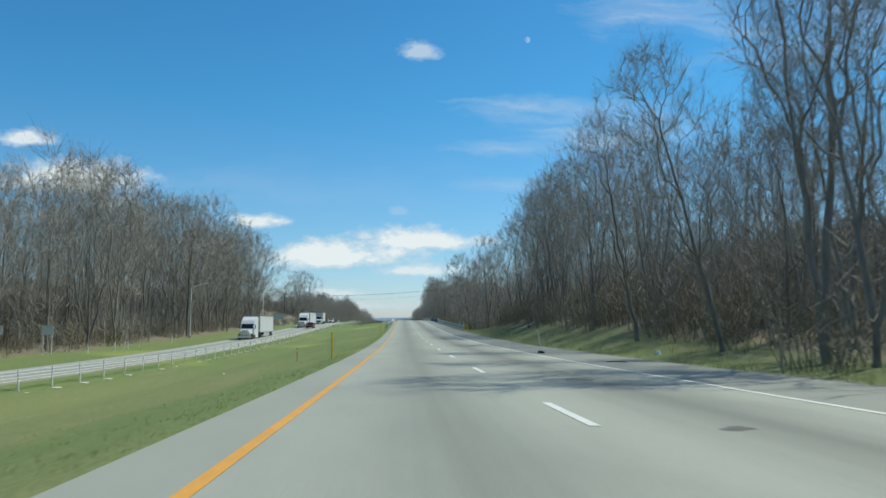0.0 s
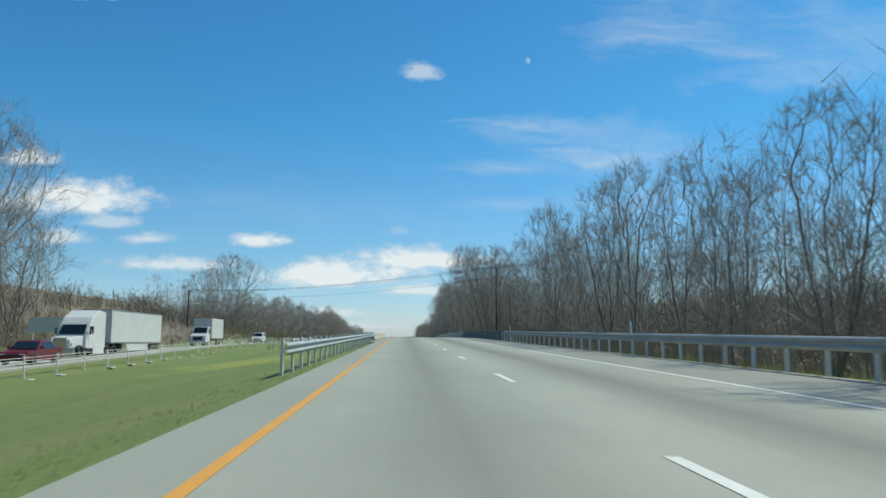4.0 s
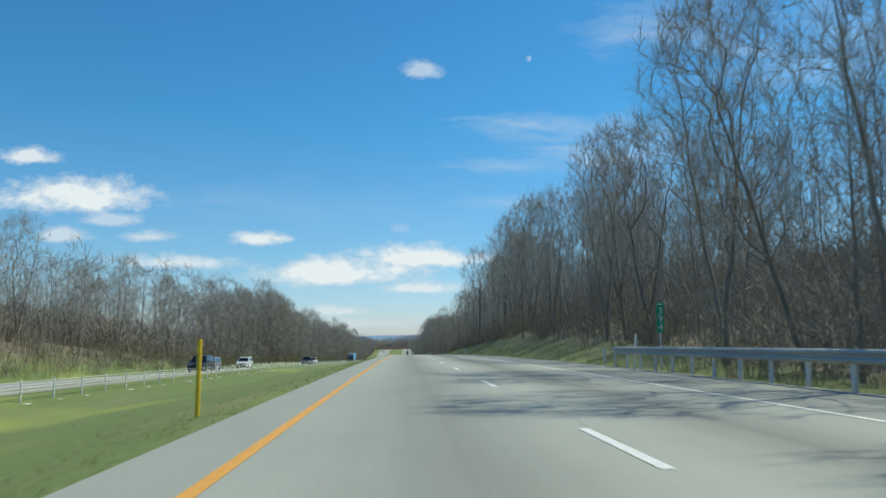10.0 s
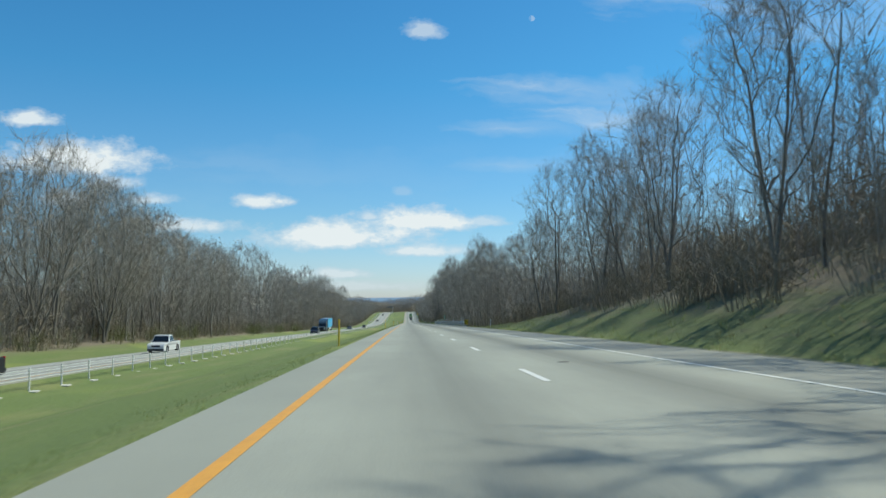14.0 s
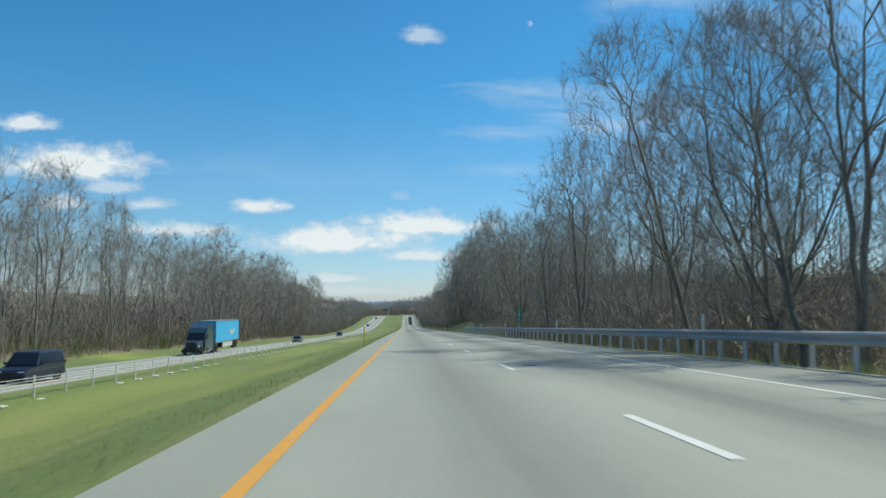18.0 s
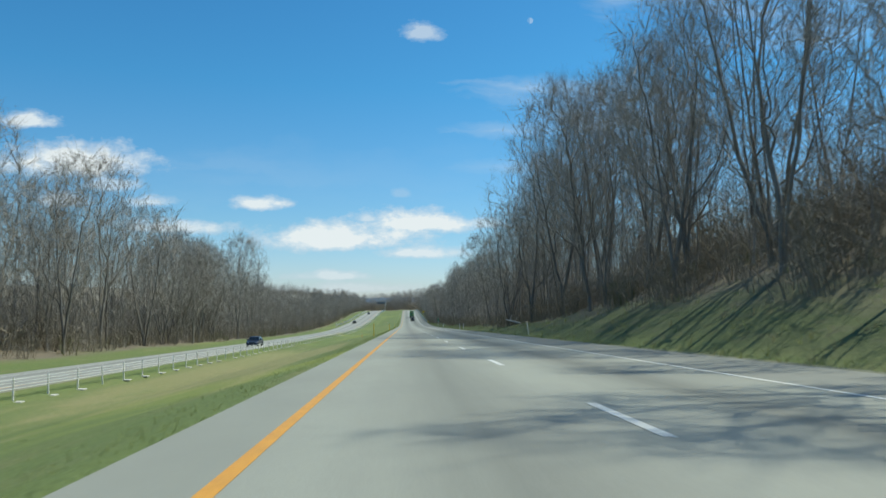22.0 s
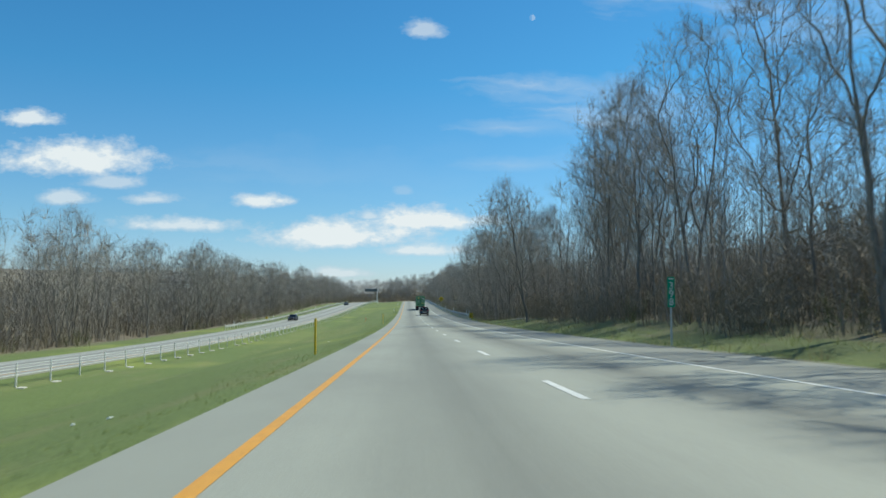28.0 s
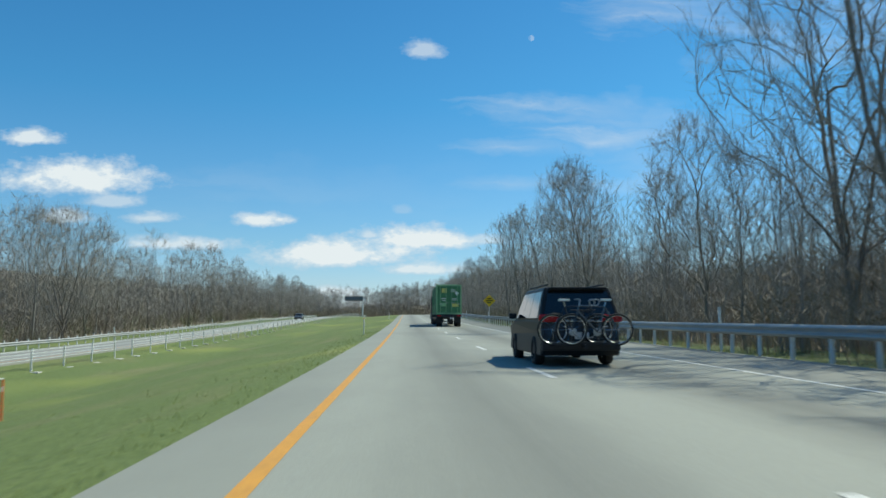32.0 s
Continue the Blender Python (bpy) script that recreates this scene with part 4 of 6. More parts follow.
# ---- bridge ----
def barrier(name, x, s0, s1, face, material, label, zf, height=.98):
    """Safety-shape parapet: toe, slope and steep face towards the road."""
    prof = [(0, -.25), (0, .0), (.0, .08), (.14, .27), (.24, height - .02), (.26, height), (.45, height), (.47, height - .02), (.47, -.25)]
    r = root(name, 0, 0, 0, 0, label, "barrier")
    s = s0
    while s < s1 - .5:
        e = min(s + 6.1, s1)
        bm = bmesh.new()
        a = [bm.verts.new((x + face * o, s + .012, zf(s) + h)) for o, h in prof]
        b = [bm.verts.new((x + face * o, e - .012, zf(e) + h)) for o, h in prof]
        fs = [bm.faces.new(a), bm.faces.new(b[::-1])]
        for i in range(len(prof)):
            fs.append(bm.faces.new((a[i], b[i], b[(i + 1) % len(prof)], a[(i + 1) % len(prof)])))
        bmesh.ops.recalc_face_normals(bm, faces=fs)
        part("barrier_segment", bm, material, r)
        s = e
    return r


barrier("bridge_barrier", -1.65, 222, 271, -1, M_CONC, "pale stained concrete bridge barrier beside the narrow shoulder", road_z, .62)
barrier("bridge_parapet", 11.2, 217, 266, 1, M_CONC_DARK, "dark concrete bridge parapet beside the wide shoulder", road_z)
tagged(new("pavement", strip("pavement", -1.66, -1.05, 205, 275, 4, -.004, road_z, M_ROAD, .3)), "extra concrete shoulder strip on the bridge", "pavement", "", "structure")


# ---- vehicles ----
M_GLASS, _n, _l, _b = mat("tinted_vehicle_glass", .05)
_b.inputs["Base Color"].default_value = (.012, .016, .02, 1)
_b.inputs["Specular IOR Level"].default_value = .6
M_CHROME = plain("bright_metal", (.62, .63, .64), .22, 1.0, .05)
M_ALLOY = plain("dull_alloy", (.45, .46, .47), .4, .9, .08)
M_RED = plain("red_lamp_plastic", (.42, .012, .015), .25, 0, .1)
M_AMBER = plain("amber_lamp_plastic", (.75, .25, .02), .3)
M_LAMP = plain("clear_lamp_plastic", (.75, .77, .78), .15)
M_PLATE = plain("pale_plate", (.68, .70, .72), .5)
M_CONT = plain("green_container_paint", (.085, .225, .095), .55, 0, .25, 1.5)
M_CONT_LIGHT = plain("faded_green_paint", (.27, .50, .25), .6, 0, .2)
M_LABEL = plain("white_label", (.75, .77, .70), .6)
M_LABEL_Y = plain("yellow_label", (.70, .62, .16), .6)
M_WHITE_BODY = plain("white_vehicle_paint", (.60, .605, .59), .35, 0, .05, 1, .2)
M_TRAILER_WHITE = plain("white_trailer_panel", (.52, .53, .51), .5, 0, .06, .8)
M_TRAILER_GREY = plain("grey_trailer_panel", (.33, .34, .34), .5, 0, .06, .8)
M_BLUE_TRAILER = plain("sky_blue_trailer_panel", (.075, .42, .72), .5, 0, .06, .8)
M_SLATE = plain("slate_blue_paint", (.045, .075, .10), .3, .2, .1, 1, .5)


def paint(name, c, metal=.25):
    return plain(name, c, .38, metal, .05, 1.0, .25)


P_BLACK = plain("black_car_paint", (.022, .024, .027), .45, 0, .05, 1.0, 0)
P_BLACK.node_tree.nodes["Principled BSDF"].inputs["Specular IOR Level"].default_value = .18
P_NAVY = paint("navy_car_paint", (.02, .03, .055))
P_SILVER = paint("silver_blue_car_paint", (.26, .30, .34), .5)
P_WHITE = paint("white_car_paint", (.64, .64, .63), 0)
P_MAROON = paint("maroon_car_paint", (.14, .012, .018))
P_GREY = paint("grey_car_paint", (.09, .10, .11))


def wheel(parent, x, y, r, w, rim=M_ALLOY, n=22):
    """A tyre with rounded shoulders, and its rim with five spokes."""
    side = 1 if x > 0 else -1
    prof = [(r * .62, -w / 2), (r * .93, -w / 2), (r, -w * .32), (r, w * .32), (r * .93, w / 2), (r * .62, w / 2)]
    v, q = [], []
    for i in range(n):
        a = 2 * math.pi * i / n
        v += [(x + o, y + math.cos(a) * d, r + math.sin(a) * d) for d, o in prof]
    k = len(prof)
    for i in range(n):
        for j in range(k):
            q.append((i * k + j, i * k + (j + 1) % k, ((i + 1) % n) * k + (j + 1) % k, ((i + 1) % n) * k + j))
    t = link_mesh("wheel", raw_mesh("wheel", v, [np.array(q)], M_BLACK, True), parent)
    bm = bmesh.new()
    bmesh.ops.create_cone(bm, cap_ends=True, segments=n, radius1=r * .64, radius2=r * .64, depth=w * .5, matrix=Matrix.Translation((x - side * w * .12, y, r)) @ Matrix.Rotation(radians(90), 4, "Y"))
    for i in range(5):
        a = 2 * math.pi * i / 5 + .3
        box(bm, w * .14, r * .16, r * .60, x + side * w * .17, y + math.cos(a) * r * .32, r + math.sin(a) * r * .32 - r * .30, 0, Matrix.Rotation(a - math.pi / 2, 4, "X"))
    rod(bm, (x + side * w * .1, y, r), (x + side * w * .34, y, r), r * .16, n=10)
    part("rim", bm, rim, t)
    return t


def taper(bm, z0, z1, k):
    """Draws the upper body in towards its middle."""
    for v in bm.verts:
        if v.co.z > z0:
            v.co.x *= 1 - (1 - k) * min(1, (v.co.z - z0) / (z1 - z0))
    return bm


def panel(pts, thick, nrm):
    """A flat pane through four or more points, with thickness along nrm."""
    bm = bmesh.new()
    nv = Vector(nrm).normalized() * thick
    a = [bm.verts.new(p) for p in pts]
    b = [bm.verts.new(Vector(p) + nv) for p in pts]
    fs = [bm.faces.new(a), bm.faces.new(b[::-1])]
    k = len(pts)
    for i in range(k):
        fs.append(bm.faces.new((a[i], b[i], b[(i + 1) % k], a[(i + 1) % k])))
    bmesh.ops.recalc_face_normals(bm, faces=fs)
    return bm


def car(name, x, s, zf, turn, kind, body, label, category="car", size=1.0, group="traffic"):
    """A road car facing +y: lower body, cabin, panes, lamps, bumpers, mirrors and wheels."""
    r = root(name, x, s, (zf or lane_z(x))(s), turn, label, category, group)
    L, W, H, belt, hood, wr = {"sedan": (4.7, 1.82, 1.45, .92, .86, .32), "suv": (4.8, 1.92, 1.78, 1.10, 1.05, .37), "van": (5.15, 1.98, 1.80, 1.06, 1.0, .34), "pickup": (5.7, 1.98, 1.85, 1.12, 1.1, .40)}[kind]
    h, w = L / 2, W / 2
    low = [(-h, .40), (-h + .05, belt * .72), (-h + .10, belt), (h * .42, belt), (h * .50, hood), (h - .22, hood - .10), (h - .02, hood - .32), (h, .38), (h - .15, .24), (-h + .15, .24)]
    bm = prism(bmesh.new(), low, -w, w, .05)
    for v in bm.verts:
        if abs(v.co.y) > h * .7:
            v.co.x *= 1 - .14 * ((abs(v.co.y) - h * .7) / (h * .3)) ** 2
    part("body", bm, body, r)
    if kind == "sedan":
        c0, c1, c2, c3 = -h * .72, -h * .36, h * .12, h * .46
    elif kind == "pickup":
        c0, c1, c2, c3 = -h * .14, -h * .08, h * .26, h * .46
    else:
        c0, c1, c2, c3 = -h + .12, -h + .42, h * .20, h * .48
    top = .80
    bm = prism(bmesh.new(), [(c0, belt - .02), (c1, H), (c2, H), (c3, belt - .02)], -w + .05, w - .05, .045)
    taper(bm, belt, H, top)
    part("cabin", bm, body, r)

    def side_x(z):
        return (w - .05) * (1 - (1 - top) * (z - belt) / (H - belt))

    zt, zb = H - .10, belt + .03

    def yl(a, b, z):
        return a + (b - a) * (z - belt) / (H - belt)

    for sg in (-1, 1):
        ya, yb = yl(c0, c1, zb) + .18, yl(c3, c2, zb) - .22
        yta, ytb = yl(c0, c1, zt) + .10, yl(c3, c2, zt) - .12
        cuts = [0, .36, .70, 1.0] if kind != "pickup" else [0, .5, 1.0]
        for a, b in zip(cuts[:-1], cuts[1:]):
            e = .018
            p = [(sg * side_x(zb), ya + (yb - ya) * a + e, zb), (sg * side_x(zb), ya + (yb - ya) * b - e, zb), (sg * side_x(zt), yta + (ytb - yta) * b - e, zt), (sg * side_x(zt), yta + (ytb - yta) * a + e, zt)]
            part("side_window", panel(p, .012, (sg, 0, .25)), M_GLASS, r)
        part("mirror", boxm(.20, .12, .15, sg * (w + .07), c3 - .35, belt + .02, .03), body, r)
        part("headlight", boxm(.38, .10, .15, sg * (w - .36), h - .13, hood - .36, .03), M_LAMP, r)
        if kind == "van":
            part("tail_light", boxm(.46, .16, .17, sg * (w - .27), -h + .10, belt - .06, .04), M_RED, r)
        else:
            part("tail_light", boxm(.20, .09, .34, sg * (w - .24), -h + .06, belt - .26, .03), M_RED, r)
        for yy in (-h * .60, h * .62):
            wheel(r, sg * (w - (.18 if kind == "van" else .14)), yy, wr, .23)
    part("windscreen", panel([(-side_x(zb) + .08, yl(c3, c2, zb), zb), (side_x(zb) - .08, yl(c3, c2, zb), zb), (side_x(zt) - .08, yl(c3, c2, zt), zt), (-side_x(zt) + .08, yl(c3, c2, zt), zt)], .014, (0, .8, .6)), M_GLASS, r)
    part("rear_window", panel([(-side_x(zb) + .1, yl(c0, c1, zb), zb), (side_x(zb) - .1, yl(c0, c1, zb), zb), (side_x(zt) - .1, yl(c0, c1, zt), zt), (-side_x(zt) + .1, yl(c0, c1, zt), zt)], .014, (0, -.9, .3)), M_GLASS, r)
    part("grille", boxm(.9, .05, .20, 0, h - .035, hood - .44, .02), M_DARK, r)
    part("front_bumper", boxm(W * .86, .14, .20, 0, h - .04, .30, .05), body if kind == "sedan" else M_DARK, r)
    part("rear_bumper", boxm(W * .90, .14, .22, 0, -h + .04, .36, .05), M_DARK if kind in ("pickup", "van") else body, r)
    part("number_plate", boxm(.31, .02, .15, 0, -h - .035 if kind != "pickup" else -h - .035, .62, 0), M_PLATE, r)
    if kind in ("suv", "van"):
        for sg in (-1, 1):
            part("roof_rail", boxm(.04, (c2 - c1) * .9, .035, sg * (side_x(H) - .10), (c1 + c2) / 2, H + .045, .012), M_DARK, r)
        part("rear_spoiler", boxm(W * .66, .24, .04, 0, c1 - .06, H - .045, .015), body, r)
    if kind == "pickup":
        part("cargo_bed", boxm(W * .82, h * .76, .03, 0, -h * .56, belt + .004, 0), M_DARK, r)
    return r


def semi(x, s, zf, turn, cab, box_mat, label, trailer=13.6, skirt=None, group="traffic", name="semi_truck", swoosh=False, deflector=True):
    """A long-nosed tractor with a box trailer, facing +y; its nose is at y = 0."""
    r = root(name, x, s, (zf or lane_z(x))(s), turn, label, "truck", group)
    w = 1.22
    bm = prism(bmesh.new(), [(-2.1, .75), (-2.1, 1.75), (-.55, 1.62), (-.12, 1.40), (-.06, .75)], -.95, .95, .08)
    for v in bm.verts:
        v.co.x *= 1 - .22 * max(0, (v.co.y + 2.1) / 2.1)
    part("hood", bm, cab, r)
    bm = prism(bmesh.new(), [(-5.9, .75), (-5.9, 3.7), (-4.6, 3.85), (-3.2, 3.25), (-2.75, 2.75), (-2.05, 1.75), (-2.05, .75)], -w + .05, w - .05, .08)
    part("sleeper_cab", bm, cab, r)
    part("windscreen", panel([(-1.0, -2.09, 1.86), (1.0, -2.09, 1.86), (.95, -2.62, 2.62), (-.95, -2.62, 2.62)], .03, (0, .8, .5)), M_GLASS, r)
    for sg in (-1, 1):
        part("side_window", boxm(.03, .75, .60, sg * (w - .045), -3.0, 1.9, .01), M_GLASS, r)
        part("door", boxm(.03, 1.05, 1.5, sg * (w - .045), -3.0, .85 - .4 + .3, .01), cab, r)
        part("mirror", boxm(.10, .18, .55, sg * (w + .12), -2.35, 1.85, .03), M_DARK, r)
        part("headlight", boxm(.26, .20, .24, sg * .80, -.28, .95, .05), M_LAMP, r)
        part("side_fairing", boxm(.06, 2.2, .75, sg * (w - .06), -4.5, .30, .02), cab, r)
        part("fuel_tank", rod(bmesh.new(), (sg * .85, -4.9, .62), (sg * .85, -3.6, .62), .30, n=14), M_CHROME, r)
        part("exhaust_stack", rod(bmesh.new(), (sg * 1.0, -6.05, .9), (sg * 1.0, -6.05, 3.5), .07, n=8), M_CHROME, r)
        wheel(r, sg * 1.02, -1.15, .50, .30, M_CHROME)
        for yy in (-6.5, -7.8):
            wheel(r, sg * .95, yy, .50, .52, M_CHROME)
    part("grille", boxm(1.0, .08, .85, 0, -.10, .72, .03), M_CHROME if cab is not M_SLATE else M_DARK, r)
    part("front_bumper", boxm(2.3, .28, .42, 0, -.08, .30, .07), M_DARK if cab is M_SLATE else M_CHROME, r)
    part("frame_rail", boxm(.85, 4.2, .25, 0, -6.6, .72, .02), M_DARK, r)
    part("fifth_wheel", boxm(.9, .9, .12, 0, -7.1, .98, .02), M_DARK, r)
    y0 = -6.7
    y1 = y0 - trailer
    t = part("trailer_body", boxm(2.56, trailer, 2.85, 0, (y0 + y1) / 2, 1.15, .03), box_mat, r)
    part("top_rail", boxm(2.60, trailer, .10, 0, (y0 + y1) / 2, 3.93, .01), M_ALLOY, r)
    part("bottom_rail", boxm(2.60, trailer, .12, 0, (y0 + y1) / 2, 1.12, .01), M_ALLOY, r)
    for yy in (y0 - .03, y1 + .03):
        for sg in (-1, 1):
            part("corner_post", boxm(.10, .10, 2.8, sg * 1.27, yy, 1.15, .01), M_ALLOY, r)
    for sg in (-1, 1):
        part("side_skirt", boxm(.03, trailer * .42, .70, sg * 1.24, y0 - trailer * .50, .44, .005), skirt or M_TRAILER_WHITE, r)
        part("landing_leg", rod(bmesh.new(), (sg * .75, y0 - 3.0, .35), (sg * .75, y0 - 3.0, 1.15), .07, n=8), M_DARK, r)
        part("tail_light", boxm(.35, .06, .12, sg * .95, y1 - .02, .98, .01), M_RED, r)
        for yy in (y1 + 1.1, y1 + 2.35):
            wheel(r, sg * .95, yy, .50, .52, M_CHROME)
    part("bogie", boxm(1.1, 2.6, .35, 0, y1 + 1.7, .60, .03), M_DARK, r)
    part("rear_guard", boxm(2.3, .10, .12, 0, y1 + .05, .50, .02), M_DARK, r)
    part("rear_doors", boxm(2.44, .04, 2.65, 0, y1 - .01, 1.25, .005), M_TRAILER_WHITE, r)
    if swoosh:                        # a pale curved mark on both sides of the trailer, plain shape
        for sg in (-1, 1):
            bm = bmesh.new()
            pts = []
            for i in range(13):
                a = radians(200 + 140 * i / 12)
                pts.append((1.75 * math.cos(a), 1.5 + 1.15 * math.sin(a), .06 + .20 * math.sin(math.pi * i / 12)))
            vs = [(bm.verts.new((sg * 1.287, (y0 + y1) / 2 - 2.6 + sg * py * -1, 1.9 + pz + th)), bm.verts.new((sg * 1.287, (y0 + y1) / 2 - 2.6 + sg * py * -1, 1.9 + pz - th))) for py, pz, th in pts]
            for (a, b), (c, d) in zip(vs[:-1], vs[1:]):
                bm.faces.new((a, b, d, c))
            part("pale_mark", bm, M_WHITE_BODY, r)
        bm = bmesh.new()
        for i in range(10):
            a = radians(225 + 90 * i / 9)
            b = radians(225 + 90 * (i + 1) / 9)
            box(bm, .10, .02, .07, .62 * math.cos((a + b) / 2) * 1.1, -3.9 + .58, 3.45 + .25 * math.sin((a + b) / 2), 0)
        part("pale_front_mark", bm, M_WHITE_BODY, r)
    return r


def box_truck(x, s, zf, turn, label, group="traffic"):
    r = root("box_truck", x, s, (zf or lane_z(x))(s), turn, label, "truck", group)
    part("cab", prism(bmesh.new(), [(-2.2, .5), (-2.2, 2.5), (-1.5, 2.5), (-.95, 1.6), (-.05, 1.35), (0, .5)], -1.0, 1.0, .08), M_WHITE_BODY, r)
    part("windscreen", panel([(-.85, -.98, 1.68), (.85, -.98, 1.68), (.8, -1.47, 2.40), (-.8, -1.47, 2.40)], .03, (0, .8, .5)), M_GLASS, r)
    part("cargo_box", boxm(2.4, 6.2, 2.6, 0, -5.4, 1.0, .04), M_TRAILER_WHITE, r)
    part("grille", boxm(1.2, .06, .45, 0, -.01, .75, .02), M_DARK, r)
    part("front_bumper", boxm(1.95, .2, .25, 0, -.03, .42, .05), M_CHROME, r)
    part("frame", boxm(.9, 7.0, .2, 0, -5.0, .75, .02), M_DARK, r)
    for sg in (-1, 1):
        part("headlight", boxm(.3, .08, .2, sg * .72, -.03, .95, .03), M_LAMP, r)
        part("side_window", boxm(.03, .6, .5, sg * .99, -1.75, 1.75, .01), M_GLASS, r)
        part("mirror", boxm(.1, .15, .4, sg * 1.15, -1.25, 1.6, .03), M_DARK, r)
        wheel(r, sg * .85, -1.0, .42, .28, M_ALLOY)
        wheel(r, sg * .90, -6.7, .42, .45, M_ALLOY)
    return r


def container_truck(x, s):
    """A ribbed shipping container on a skeletal chassis, its doors towards -y at y = 0, and the tractor ahead."""
    r = root("container_truck", x, s, road_z(s), 0, "tall green corrugated shipping container on a dark truck chassis", "truck", "traffic")
    z0, h, w, L = 1.22, 2.88, 1.22, 12.19
    bm = bmesh.new()
    box(bm, 2 * w - .08, L - .1, h - .08, 0, L / 2, z0 + .04, .01)
    k = 0
    while k < 40:                     # corrugated sides
        y = .35 + k * .29
        for sg in (-1, 1):
            box(bm, .05, .15, h - .35, sg * (w - .03), y, z0 + .16, 0)
        k += 1
    c = part("container", bm, M_CONT, r)
    for sg in (-1, 1):
        part("corner_post", boxm(.12, .12, h, sg * (w - .05), .06, z0, .012), M_CONT_LIGHT, c)
        part("door", boxm(w - .16, .05, h - .30, sg * (w / 2 - .04), .02, z0 + .15, .01), M_CONT, c)
        for i in range(4):
            part("door_rib", boxm(w - .26, .035, .26, sg * (w / 2 - .04), -.012, z0 + .30 + i * .64, .012), M_CONT, c)
        for o in (.28, .84):
            part("lock_rod", rod(bmesh.new(), (sg * o, -.055, z0 + .06), (sg * o, -.055, z0 + h - .06), .022, n=8), M_CONT_LIGHT, c, "pale green steel rod")
            part("rod_handle", boxm(.34, .03, .05, sg * o + .1, -.08, z0 + .95 + (.12 if o < .5 else 0), .01), M_ALLOY, c)
    part("header", boxm(2 * w - .2, .10, .14, 0, .05, z0 + h - .15, .012), M_CONT_LIGHT, c)
    part("sill", boxm(2 * w - .2, .10, .15, 0, .05, z0, .012), M_CONT_LIGHT, c)
    # unreadable door markings as plain bars
    for lx, lz, lw, lh, m in ((-.55, 2.18, .30, .42, M_LABEL_Y), (-.28, 2.18, .14, .42, M_LABEL_Y), (-.52, 1.55, .46, .10, M_LABEL), (-.52, 1.38, .40, .06, M_LABEL), (-.55, .85, .5, .34, M_CONT_LIGHT), (.40, 2.42, .46, .07, M_LABEL), (.40, 2.28, .50, .06, M_LABEL),
                              (.62, .82, .62, .30, M_LABEL_Y), (.55, 1.45, .5, .06, M_LABEL), (.55, 1.58, .42, .05, M_LABEL)):
        part("marking", boxm(lw, .012, lh, lx, -.042, z0 + lz - .1, 0), m, c)
    part("placard", boxm(.30, .014, .30, .78, -.048, z0 + 1.88, 0, Matrix.Rotation(radians(45), 4, "Y")), M_LABEL, c, "white diamond placard")
    part("chassis", boxm(1.0, L + .3, .30, 0, L / 2 - .05, .90, .02), M_DARK, r)
    part("rear_beam", boxm(2.40, .18, .24, 0, 0, .95, .02), M_DARK, r)
    part("rear_guard", boxm(2.2, .10, .12, 0, .02, .48, .02), M_DARK, r)
    for sg in (-1, 1):
        part("guard_strut", boxm(.08, .08, .50, sg * .55, .03, .50, .01), M_DARK, r)
        part("tail_light", boxm(.34, .05, .13, sg * .95, -.10, 1.0, .02), M_RED, r)
        part("mud_flap", boxm(.58, .02, .62, sg * .88, .42, .32, .004), M_BLACK, r)
        for yy in (1.1, 2.35, 13.2, 14.5):
            wheel(r, sg * .92, yy, .50, .54, M_ALLOY)
        wheel(r, sg * 1.0, 18.0, .50, .30, M_ALLOY)
        part("mirror", boxm(.12, .16, .60, sg * 1.42, 17.3, 1.95, .03), M_DARK, r)
    part("number_plate", boxm(.32, .02, .16, .25, -.10, .78, 0), M_PLATE, r)
    part("tractor_frame", boxm(.85, 6.2, .25, 0, 15.4, .80, .02), M_DARK, r)
    part("tractor_cab", prism(bmesh.new(), [(14.9, .75), (14.9, 3.4), (16.6, 3.3), (17.6, 1.8), (19.3, 1.55), (19.4, .75)], -1.2, 1.2, .08), M_DARK, r)
    return r


